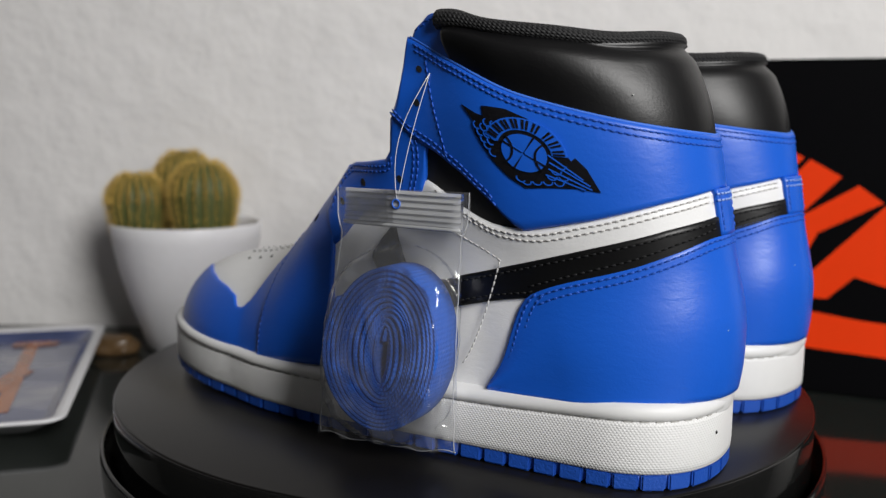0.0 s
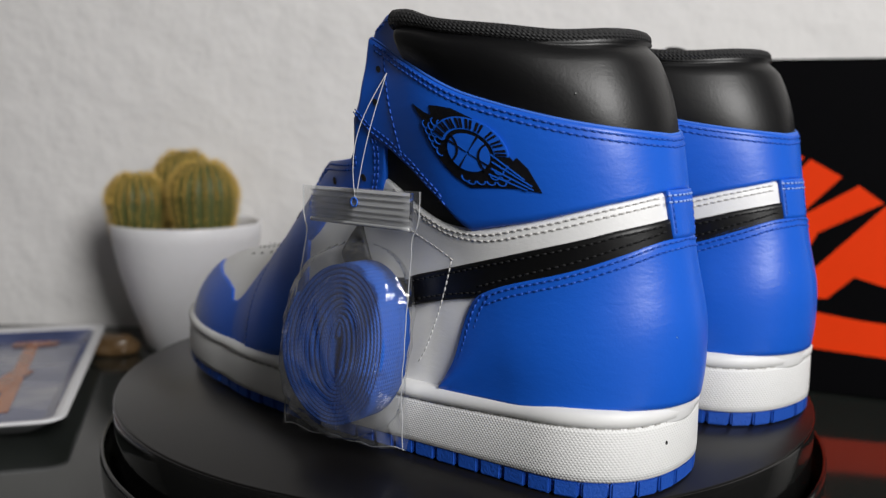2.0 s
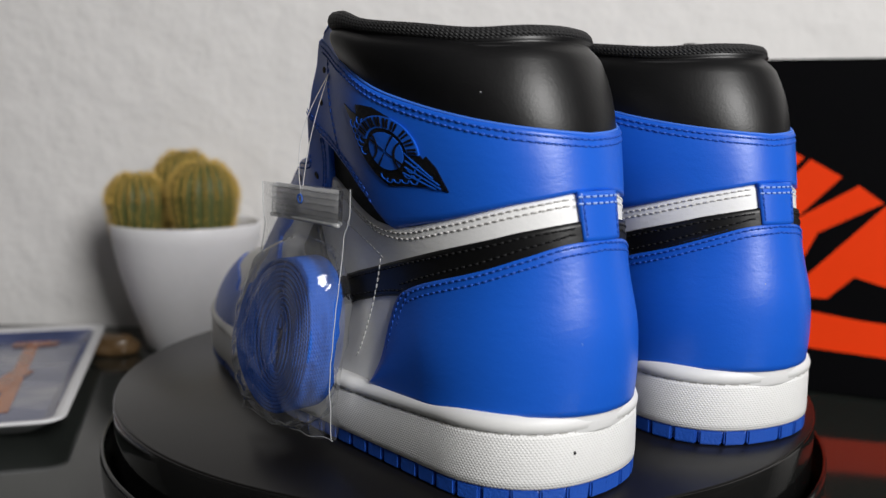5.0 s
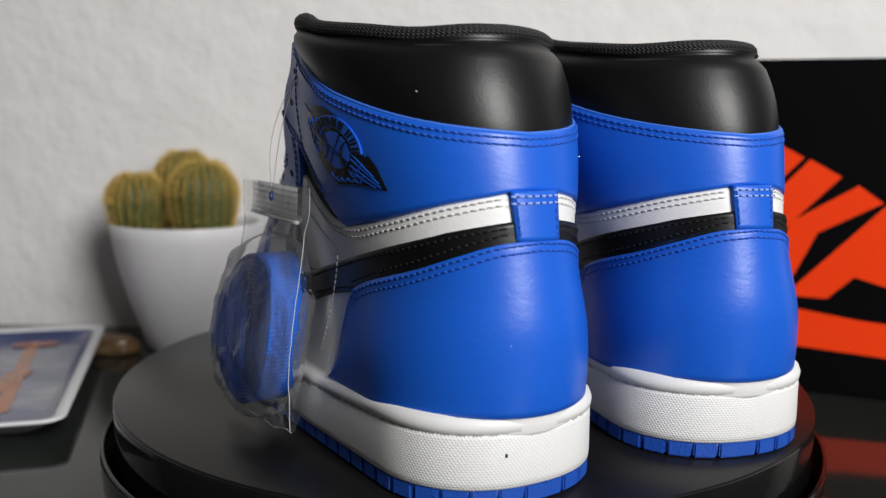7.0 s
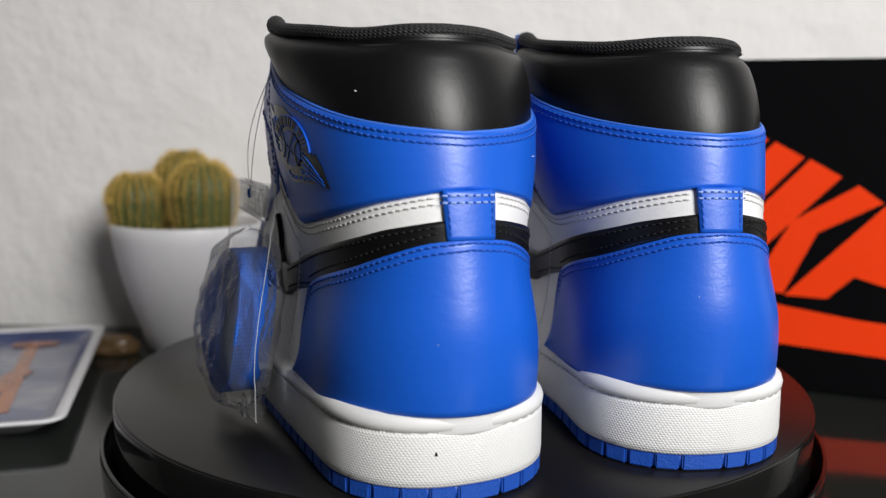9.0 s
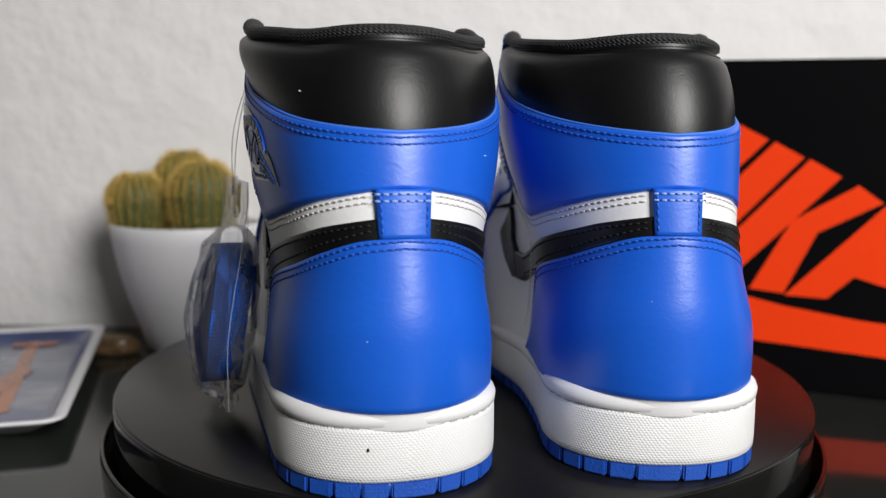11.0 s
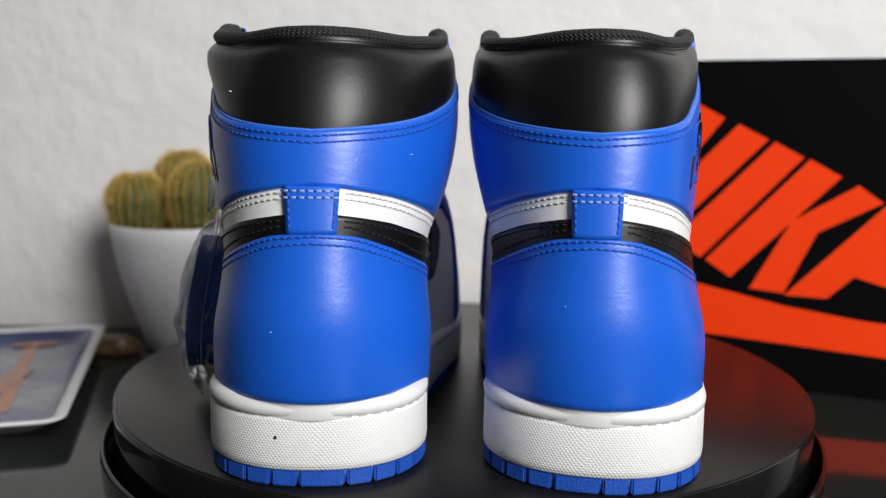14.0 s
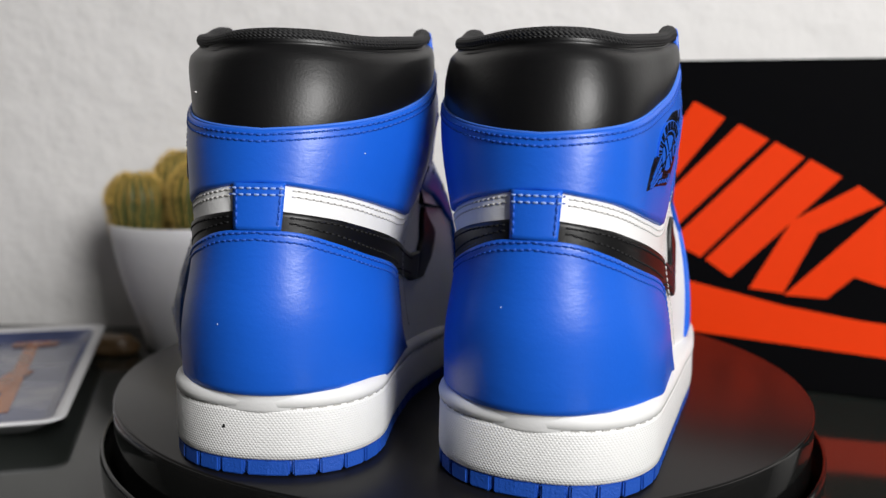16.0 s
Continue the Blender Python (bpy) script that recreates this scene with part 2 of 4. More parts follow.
def table():
    bm = bmesh.new()
    box(bm, -1.1, -0.62, -0.012, 1.1, 0.314, 0.0, 0.003)
    o = obj("table", bm, M_TABLE, smooth=False)
    for x in (-1.03, 1.03):
        for y in (-0.55, 0.26):
            b = bmesh.new()
            box(b, x - 0.025, y - 0.025, -0.75, x + 0.025, y + 0.025, -0.012, 0.003)
            part("leg", b, M_GLOSS_BLACK, o, "black table leg", smooth=False)
    return tagged(o, "dark grey-green glossy glass table against the wall", "table")


table()


# ---- turntable ----
def turntable():
    e = new("turntable")
    e.location = (0, 0, 0)
    bm = bmesh.new()
    lathe(bm, [(0, 0.0), (0.184, 0.0), (0.193, 0.004), (0.1962, 0.012), (0.1972, 0.026), (0.1968, 0.0315), (0.1958, 0.0330), (0.1946, 0.0318), (0.1932, 0.0220), (0.18, 0.0215), (0, 0.0215)], 160)
    part("base", bm, M_GLOSS_BLACK, e, "glossy black plastic base")
    bm = bmesh.new()
    lathe(bm, [(0.17, TOP - 0.006), (0.1893, TOP - 0.0008), (0.1895, TOP - 0.0005), (0.1886, TOP), (0, TOP)], 180)
    plate = part("plate", bm, M_PLATE, e, "satin black rotating plate")
    bm = bmesh.new()
    lathe(bm, [(0, TOP - 0.0330), (0.1890, TOP - 0.0330), (0.19, TOP - 0.0320), (0.19, TOP - 0.0014), (0.1895, TOP - 0.0006), (0.1880, TOP - 0.0010)], 180)
    part("rim", bm, M_GLOSS_BLACK, plate, "glossy black plate rim")
    return tagged(e, "round black turntable display stand with two tiers", "turntable")


TURNTABLE = turntable()

# ---- sneakers: x runs to the toe, +y to the outer side, z up from the sole ----
A_HEEL, B_NOM = 0.07, 0.046
A_Z = [(0.03, 0.052), (0.06, 0.058), (0.09, 0.068), (0.115, 0.078), (0.15, 0.080), (0.185, 0.078)]   # how deep the heel's curve is
_arc = [0.0]
_NQ = 200
for _i in range(_NQ):
    _t0, _t1 = math.pi / 2 * _i / _NQ, math.pi / 2 * (_i + 1) / _NQ
    _arc.append(_arc[-1] + math.hypot(A_HEEL * (math.cos(_t0) - math.cos(_t1)), B_NOM * (math.sin(_t1) - math.sin(_t0))))
G_Q = _arc[-1]
X_BACK = [(0.03, 0.0015), (0.045, -0.0002), (0.06, 0.0003), (0.08, 0.0035), (0.098, 0.0068), (0.114, 0.0098), (0.135, 0.0140), (0.15, 0.0188), (0.168, 0.0255), (0.185, 0.030)]
W_Z = [(0.03, 0.0430), (0.05, 0.0422), (0.085, 0.0402), (0.10, 0.0420), (0.112, 0.0440), (0.147, 0.0480), (0.17, 0.0475), (0.185, 0.0460)]
W_UP = [(0.12, 0.0455), (0.16, 0.0490), (0.20, 0.0500), (0.235, 0.0465)]
H_TOP = [(0.10, 0.148), (0.142, 0.138), (0.165, 0.132), (0.182, 0.114), (0.20, 0.094), (0.22, 0.080), (0.245, 0.071), (0.265, 0.067), (0.285, 0.061), (0.300, 0.052), (0.310, 0.041), (0.315, 0.030)]
W_UP_IN = [(0.10, 0.0480), (0.12, 0.0530), (0.16, 0.0620), (0.20, 0.0640), (0.235, 0.0560)]
TOE_UP = 0.315
E_ARCH = 0.72


def e_arch(x):
    return E_ARCH + 0.42 * smooth01(0.19, 0.24, x)


def spring(x):
    return 0.0 if x < 0.2 else 0.004 * ((x - 0.2) / 0.1) ** 2


def sole_taper(x):
    """How much thinner the sole is at x than at the heel."""
    return 1 - 0.11 * smooth01(0.02, 0.10, x) - 0.13 * smooth01(0.09, 0.20, x)


def up_width(x, medial):
    w = interp(min(x, 0.235), W_UP_IN if medial else W_UP)
    if x > 0.235:
        w *= math.sqrt(max(0.0, 1 - ((x - 0.235) / (TOE_UP - 0.235)) ** 2.2))
    return w


def arch(x, al):
    """The forefoot: al runs from 0 at the outer sole edge over the top to pi at the inner one."""
    zs, h = 0.030 - 0.0060 * smooth01(0.10, 0.20, x), interp(x, H_TOP)
    c, s = math.cos(al), math.sin(al)
    e = e_arch(x)
    y = up_width(x, c < 0) * math.copysign(abs(c) ** e, c)
    return Vector((x, y + toe_shift(x), zs + spring(x) + max(0.001, h - zs) * abs(s) ** e))


def toe_shift(x):
    return -0.010 * max(0.0, (x - 0.10) / 0.18) ** 1.6


def smooth01(a, b, x):
    t = min(1, max(0, (x - a) / (b - a)))
    return t * t * (3 - 2 * t)


def rear(g, z):
    """The upper round the heel and along both sides: g is the way round from the heel's middle, + on the outer side."""
    a = abs(g)
    if a < G_Q:
        lo, hi = 0, _NQ
        while hi - lo > 1:
            mid = (lo + hi) // 2
            if _arc[mid] <= a:
                lo = mid
            else:
                hi = mid
        t = math.pi / 2 * (lo + (a - _arc[lo]) / (_arc[hi] - _arc[lo])) / _NQ
        xr, w = interp(z, A_Z) * (1 - math.cos(t)), math.sin(t)
    else:
        xr, w = interp(z, A_Z) + a - G_Q, 1.0
    x = interp(z, X_BACK) + xr
    wd = interp(z, W_Z) + 0.005 * max(0.0, x - 0.06) - 0.10 * max(0.0, x - 0.10) * smooth01(0.15, 0.165, z)
    if g < 0:
        wd += 0.0005 + 0.0015 * smooth01(0.085, 0.125, z) + 0.011 * smooth01(0.09, 0.16, x) * smooth01(0.115, 0.06, z)
    k = smooth01(0.13, 0.178, x) * smooth01(0.135, 0.12, z)
    if k > 0:
        h = max(0.032, interp(x, H_TOP))
        s = min(1, max(0, (z - 0.03) / (h - 0.03)))
        ya = up_width(x, g < 0) * max(0.0, 1 - s ** (2 / E_ARCH)) ** (E_ARCH / 2)
        wd = wd * (1 - k) + ya * k
    return Vector((x, math.copysign(w * wd, g) + toe_shift(x), z))


def g_at(x, z=0.08):
    """The way round at which the side reaches x."""
    xr = x - interp(z, X_BACK)
    az = interp(z, A_Z)
    if xr >= az:
        return G_Q + xr - az
    t = math.acos(max(-1, min(1, 1 - max(0, xr) / az)))
    i = t / (math.pi / 2) * _NQ
    k = min(_NQ - 1, int(i))
    return _arc[k] + (i - k) * (_arc[k + 1] - _arc[k])


def normal(fn, a, b, e=0.0006):
    p = fn(a, b)
    n = (fn(a + e, b) - fn(a - e, b)).cross(fn(a, b + e) - fn(a, b - e))
    if n.length < 1e-14:
        return Vector((1, 0, 0))
    n.normalize()
    mid = Vector((min(0.2, max(0.06, p.x)), 0, min(p.z - 0.004, 0.16)))
    if fn is arch:
        mid.z = 0.02
    return n if n.dot(p - mid) > 0 else -n


class Shoe:
    def __init__(self, sd, label, lean, spread):
        """lean: how far the ankle leans inwards; spread: how far the ankle stands open, as a share of its width."""
        self.sd, self.lean, self.spread = sd, lean, spread
        self.root = tagged(new("sneaker"), label, "sneaker", "pair of sneakers")

    def v(self, p):
        x, y, z = p
        y = y * (1 + self.spread * smooth01(0.06, 0.125, z) * (1 - 0.8 * smooth01(0.075, 0.12, x))) - self.lean * smooth01(0.04, 0.16, z) * smooth01(0.0, 0.055, x - 0.1 * (z - 0.03))
        x += (0.0040 * smooth01(0.04, 0.07, z) + 0.0025 * smooth01(0.11, 0.15, z)) * smooth01(0.02, 0.08, x) * smooth01(0.21, 0.14, x)
        return Vector((x, y * self.sd, z + 0.0022 * smooth01(0.08, 0.17, z)))

    def panel(self, name, fn, uv, nu, nv, thick, material, label="", pad=None, closed_u=False):
        """A leather panel: uv maps the unit square to fn's two ways; thick, with a rounded cut edge."""
        e = 0.0009
        us = [0, 0, 0.004] + [i / nu for i in range(1, nu)] + [0.996, 1, 1]
        vs = [0, 0, 0.02] + [i / nv for i in range(1, nv)] + [0.98, 1, 1]
        bm = bmesh.new()
        rows = []
        for j, vv in enumerate(vs):
            row = []
            for i, uu in enumerate(us):
                a, b = uv(uu, vv)
                edge = min(min(i, len(us) - 1 - i), min(j, len(vs) - 1 - j))
                off = (-e, thick * 0.55, thick)[min(2, edge)]
                if pad and edge >= 2:
                    off += pad(uu, vv)
                row.append(bm.verts.new(self.v(fn(a, b) + normal(fn, a, b) * off)))
            rows.append(row)
        grid_faces(bm, rows)
        return part(name, bm, material, self.root, label)

    def stitches(self, name, fn, path, off, material, pitch=0.0029, length=0.0022, r=0.00037, label=""):
        """A run of stitches along a path of fn's two ways."""
        pts = [fn(a, b) + normal(fn, a, b) * off for a, b in path]
        nrm = [normal(fn, a, b) for a, b in path]
        bm, holes = bmesh.new(), bmesh.new()
        acc, nxt = 0.0, 0.001
        for i in range(len(pts) - 1):
            d = pts[i + 1] - pts[i]
            ln = d.length
            while ln > 1e-9 and nxt <= acc + ln:
                k = (nxt - acc) / ln
                c, n, t = pts[i].lerp(pts[i + 1], k), nrm[i].lerp(nrm[i + 1], k).normalized(), d.normalized()
                s = t.cross(n)
                ends = [(-length / 2, 0.25, -0.2), (-length * 0.3, 1, 0.75), (length * 0.3, 1, 0.75), (length / 2, 0.25, -0.2)]
                rows = []
                for x, wd, h in ends:
                    q = c + t * x
                    rows.append([bm.verts.new(self.v(q + s * r * wd * 1.2 - n * r * 0.6)), bm.verts.new(self.v(q + s * r * wd + n * r * h)),
                                 bm.verts.new(self.v(q - s * r * wd + n * r * h)), bm.verts.new(self.v(q - s * r * wd * 1.2 - n * r * 0.6))])
                grid_faces(bm, rows)
                # flat dark hexagon between two stitches: painted shade of the needle dent
                q = c + t * (pitch / 2) + n * 0.00007
                holes.faces.new([holes.verts.new(self.v(q + t * (0.00058 * math.cos(j)) + s * (r * 1.0 * math.sin(j)))) for j in (0, 1.05, 2.09, 3.14, 4.19, 5.24)])
                nxt += pitch
            acc += ln
        line = part(name, bm, material, self.root, label)
        part("seam_dent_shade", holes, DENT_SHADE_OF[material.name], line, smooth=False)
        return line

    def edge(self, fn, path, off, r=0.0007):
        """The raw, lighter cut edge of a leather panel."""
        bm = bmesh.new()
        tube(bm, [self.v(fn(a, b) + normal(fn, a, b) * off) for a, b in path], r, 6)
        return part("cut_edge", bm, M_BLUE_EDGE, self.root, "raw light blue leather edge")

    def decal(self, name, fn, polys, off, thick, material, label="", parent=None):
        """Flat raised shapes: each is a list of fn's two ways, walked round."""
        bm = bmesh.new()
        for poly in polys:
            b2 = bmesh.new()
            b2.faces.new([b2.verts.new((a, b, 0)) for a, b in poly])
            bmesh.ops.triangulate(b2, faces=b2.faces[:])
            bmesh.ops.subdivide_edges(b2, edges=b2.edges[:], cuts=2, use_grid_fill=True)
            made = {}
            for v in b2.verts:
                made[v] = [bm.verts.new(self.v(fn(v.co.x, v.co.y) + normal(fn, v.co.x, v.co.y) * o)) for o in (off + thick, off - 0.0006)]
            for f in b2.faces:
                bm.faces.new([made[v][0] for v in f.verts])
            for ed in b2.edges:
                if ed.is_boundary:
                    p, q = ed.verts
                    bm.faces.new([made[p][0], made[q][0], made[q][1], made[p][1]])
            b2.free()
        return part(name, bm, material, parent or self.root, label, smooth=False)


def sole_outline(off=0.0):
    """Points round the sole: from the heel along the outer side to the toe and back, with outward normals."""
    half = []
    L = 0.321
    for k in range(24):
        t = math.pi / 2 * k / 24
        half.append((0.0435 * (1 - math.cos(t) ** 0.88), math.sin(t) ** 0.88))
    for k in range(20):
        half.append((0.0435 + (0.236 - 0.0435) * k / 20, 1.0))
    for k in range(31):
        t = math.pi / 2 * k / 30
        half.append((0.236 + (L - 0.236) * math.sin(t), math.cos(t) ** 0.92))
    wl = [(0.0, 0.0452), (0.03, 0.0462), (0.07, 0.0480), (0.12, 0.0505), (0.17, 0.0540), (0.21, 0.0540), (0.24, 0.0500)]
    wm = [(0.0, 0.0455), (0.03, 0.0458), (0.06, 0.0455), (0.10, 0.0478), (0.14, 0.0570), (0.18, 0.0660), (0.21, 0.0675), (0.24, 0.0610)]
    pts = [(x, w * interp(x, wl) + toe_shift(x)) for x, w in half] + [(x, -w * interp(x, wm) + toe_shift(x)) for x, w in reversed(half[1:-1])]
    n = len(pts)
    out = []
    for i in range(n):
        a, b = pts[i - 1], pts[(i + 1) % n]
        dx, dy = b[0] - a[0], b[1] - a[1]
        ln = math.hypot(dx, dy)
        nx, ny = -dy / ln, dx / ln
        out.append((pts[i][0] + nx * off, pts[i][1] + ny * off, nx, ny))
    return out


def build_shoe(sd, label, lean, spread):
    S = Shoe(sd, label, lean, spread)
    OUT = sole_outline()

    def ringed(name, prof, material, lab="", cap0=False, cap1=False):
        bm = bmesh.new()
        rows = [[bm.verts.new(S.v((x + nx * o, y + ny * o, z * sole_taper(x) + spring(x)))) for x, y, nx, ny in OUT] for o, z in prof]
        grid_faces(bm, rows, True)
        if cap0:
            bm.faces.new(rows[0])
        if cap1:
            bm.faces.new(rows[-1])
        if name == "midsole":
            uv = bm.loops.layers.uv.new("way")
            way = [0.0]
            for a, b in zip(OUT, OUT[1:]):
                way.append(way[-1] + math.hypot(b[0] - a[0], b[1] - a[1]))
            at = {v: (way[i], prof[j][1]) for j, row in enumerate(rows) for i, v in enumerate(row)}
            for f in bm.faces:
                lo = max(at[l.vert][0] for l in f.loops) > 0.3 and min(at[l.vert][0] for l in f.loops) < 0.01
                for l in f.loops:
                    u, w = at[l.vert]
                    l[uv].uv = (u + (way[-1] + 0.003 if lo and u < 0.01 else 0), w)
        return part(name, bm, material, S.root, lab)

    outsole = ringed("outsole", [(-0.003, 0.0012), (-0.0016, 0.0012), (-0.0016, 0.0074)], M_BLUE_RUBBER, "blue rubber outsole with notched edge", True, True)
    ringed("midsole", [(-0.003, 0.0064), (-0.0008, 0.0066), (0, 0.0072), (0.0002, 0.010), (0.0, 0.0262), (-0.0006, 0.0277), (-0.0022, 0.0282)], M_TEXTURED, "white midsole sidewall with pebbled texture")
    ringed("midsole_lip", [(-0.0024, 0.0276), (-0.0012, 0.0279), (0.0002, 0.0288), (0.0005, 0.0312), (-0.0003, 0.0334), (-0.0022, 0.0349), (-0.007, 0.0354), (-0.012, 0.0348)], M_MIDSOLE, "smooth white rubber lip", True, True)
    # dashes of the sole seam in the groove, their grey painting the groove's shadow
    bm = bmesh.new()
    acc, nxt = 0.0, 0.0
    for k in range(len(OUT)):
        x, y, nx, ny = OUT[k]
        x2, y2, nx2, ny2 = OUT[(k + 1) % len(OUT)]
        ln = math.hypot(x2 - x, y2 - y)
        while nxt < acc + ln:
            f = (nxt - acc) / ln
            px, py = x + (x2 - x) * f - nx * 0.0006, y + (y2 - y) * f - ny * 0.0006
            zz = 0.0280 * sole_taper(px) + spring(px)
            b0 = len(bm.verts)
            box(bm, -0.0016, -0.0006, -0.0003, 0.0016, 0.0001, 0.0002)
            bm.verts.ensure_lookup_table()
            for v in bm.verts[b0:]:
                c = v.co.copy()
                v.co = S.v((px + ny * c.x + nx * c.y, py - nx * c.x + ny * c.y, zz + c.z))
            nxt += 0.0062
        acc += ln
    part("sole_stitching", bm, M_SOLE_THREAD, S.root, "sole seam stitches greyed for the groove's shade", smooth=False)
    # tread blocks
    acc, nxt, per = 0.0, 0.0, 0.0112
    n = len(OUT)
    k = 0
    while k < n:
        x, y, nx, ny = OUT[k]
        x2, y2, nx2, ny2 = OUT[(k + 1) % n]
        ln = math.hypot(x2 - x, y2 - y)
        while nxt < acc + ln:
            f = (nxt - acc) / ln
            px, py, qx, qy = x + (x2 - x) * f, y + (y2 - y) * f, nx + (nx2 - nx) * f, ny + (ny2 - ny) * f
            bm = bmesh.new()
            box(bm, -0.0049, -0.006, 0.0, 0.0049, 0.0, 0.0068, 0.0007)
            tx, ty = qy, -qx
            m = Matrix(((tx, qx, 0, px - qx * 0.0004), (ty, qy, 0, py - qy * 0.0004), (0, 0, 1, spring(px)), (0, 0, 0, 1)))
            for v in bm.verts:
                v.co = S.v(m @ v.co)
            part("tread_block", bm, M_BLUE_RUBBER, outsole, smooth=False)
            nxt += per
        acc += ln
        k += 1

    gmax = g_at(0.178, 0.06)
    TOP_W = [(0, 0.1160), (0.0095, 0.1152), (0.03, 0.1112), (0.0363, 0.1096), (0.0575, 0.1040), (0.084, 0.0992), (0.0952, 0.1003), (0.1048, 0.105), (0.116, 0.1145), (0.120, 0.1165), (0.126, 0.1125), (0.139, 0.1085), (0.162, 0.1035), (0.174, 0.097), (0.182, 0.092), (gmax, 0.080)]
    white_top = lambda g: interp(abs(g), TOP_W)
    # dark body behind the panels
    S.panel("lining", rear, lambda u, v: ((2 * u - 1) * linear(v, [(0, 0.122), (0.65, 0.119), (1, 0.094)]), 0.09 + v * (0.078)), 60, 10, 0.0002, M_BLACK_MATT, "black inner lining")
    S.panel("quarter", rear, lambda u, v: ((2 * u - 1) * gmax, 0.026 + v * (white_top((2 * u - 1) * gmax) - 0.026)), 110, 16, 0.0022, M_WHITE, "white leather side panel",
            pad=lambda u, v: -0.0014 * smooth01(0.112, 0.138, abs(2 * u - 1) * gmax))
    # forefoot
    S.panel("toe_box", arch, lambda u, v: (0.19 + u * (TOE_UP - 0.1902), 0.02 + v * (math.pi - 0.04)), 30, 34, 0.0003, M_WHITE, "white leather toe box")
    S.panel("tongue_base", arch, lambda u, v: (0.128 + u * 0.085, 0.55 + v * (math.pi - 1.1)), 24, 14, -0.0110, M_BLACK_MATT, "black fabric tongue")
    AB = [(0.212, 1.05), (0.218, 0.98), (0.224, 0.78), (0.230, 0.58), (0.236, 0.49), (0.241, 0.50), (0.245, 0.62), (0.254, 0.71), (0.266, 0.80), (0.278, 0.95), (0.290, 1.2), (0.297, 1.5), (0.3085, 1.56)]
    for m in (0, 1):
        f = (lambda u, v: (0.213 + u * (TOE_UP - 0.2133), 0.01 + v * (linear(0.213 + u * 0.0955, AB) - 0.01)))
        fm = (lambda u, v: (0.213 + u * (TOE_UP - 0.2133), math.pi - 0.01 - v * (linear(0.213 + u * 0.0957, AB) - 0.01)))
        S.panel("toe_wrap", arch, fm if m else f, 60, 14, 0.0016, M_BLUE, "blue leather toe overlay")
        f = (lambda u, v: (0.165 + v * 0.006 + u * (0.053 - 0.006 * v - 0.014 * v * v), 0.01 + v * 1.10))
        fm = (lambda u, v: (0.168 + u * (0.050 - 0.014 * v * v), math.pi - 0.01 - v * 1.10))
        S.panel("forefoot_band", arch, fm if m else f, 24, 18, 0.0024, M_BLUE, "blue leather forefoot overlay")
        for i in range(2):
            x, al = 0.174 + 0.0125 * i, 0.84 + 0.03 * i
            al = math.pi - al if m else al
            S.decal("eyelet", arch, [[(x + 0.0014 * math.cos(k), al + 0.030 * math.sin(k)) for k in (0, 1.05, 2.1, 3.14, 4.2, 5.2)]], 0.0025, 0.0002, M_BLACK_MATT, "punched lace hole")
        pth = [(0.2165 - 0.014 * (i / 30) ** 2, 0.03 + 1.04 * i / 30) for i in range(31)]
        S.stitches("stitching", arch, [(x, math.pi - al) for x, al in pth] if m else pth, 0.0024, M_BLUE_THREAD, label="blue seam stitching")
    # perforations of the toe box
    for i in range(7):
        for j in range(-2, 3):
            p = (0.236 + i * 0.0045, math.pi / 2 + j * 0.20)
            if not i % 2 and abs(j) == 2:
                continue
            S.decal("perforation", arch, [[(p[0] + 0.0007 * math.cos(k), p[1] + 0.018 * math.sin(k)) for k in (0, 1.05, 2.1, 3.14, 4.2, 5.2)]], 0.0004, 0.0003, M_BLACK_MATT)
    # swoosh-like side stripe on both sides
    SW_T = [(0, 0.1062), (0.0092, 0.1052), (0.0305, 0.1014), (0.0389, 0.0992), (0.0614, 0.0936), (0.0864, 0.0871), (0.1242, 0.0777), (0.14, 0.0742), (0.150, 0.0742)]
    SW_B = [(0, 0.090), (0.0657, 0.0780), (0.0932, 0.0718), (0.1074, 0.0695), (0.1352, 0.0634), (0.145, 0.0605), (0.150, 0.0605)]
    g_sw = 0.150
    CT_LOW = [(0, 0.0996), (0.0127, 0.0984), (0.0306, 0.0934), (0.0502, 0.0870), (0.0932, 0.0744), (0.1000, 0.0600)]
    HK_A = [(0.0605, 0.1495), (0.074, 0.1498), (0.080, 0.1535), (0.089, 0.1520), (0.0965, 0.1490)]
    HK_B = [(0.0605, 0.1580), (0.070, 0.1680), (0.080, 0.1700), (0.089, 0.1610), (0.0965, 0.1494)]
    for q in (1, -1):
        S.panel("side_stripe", rear, lambda u, v: (q * (0.006 + u * (g_sw - 0.006)),
                (1 - v) * interp(0.006 + u * (g_sw - 0.006), SW_B) + v * interp(0.006 + u * (g_sw - 0.006), SW_T)), 70, 8, 0.0033, M_BLACK, "black leather side stripe")
        S.panel("stripe_tip", rear, lambda u, v: (q * ((1 - v) * interp(0.0605 + 0.036 * u, HK_A) + v * interp(0.0605 + 0.036 * u, HK_B)), 0.0605 + 0.036 * u), 24, 8, 0.0033, M_BLACK, "black leather stripe tip")
        gs = [0.011 + (0.138 - 0.011) * i / 90 for i in range(91)]
        S.stitches("stitching", rear, [(q * g, interp(g, SW_T) - 0.0022) for g in gs], 0.0033, M_BLACK_THREAD)
        S.stitches("stitching", rear, [(q * g, max(interp(g, SW_B) + 0.0022, linear(g, CT_LOW) + 0.0020)) for g in gs], 0.0033, M_BLACK_THREAD)
        for d in (0.0020, 0.0042):
            gs = [0.011 + (0.116 - 0.011) * i / 90 for i in range(91)]
            S.stitches("stitching", rear, [(q * g, white_top(g) - d) for g in gs], 0.0022, M_WHITE_THREAD)
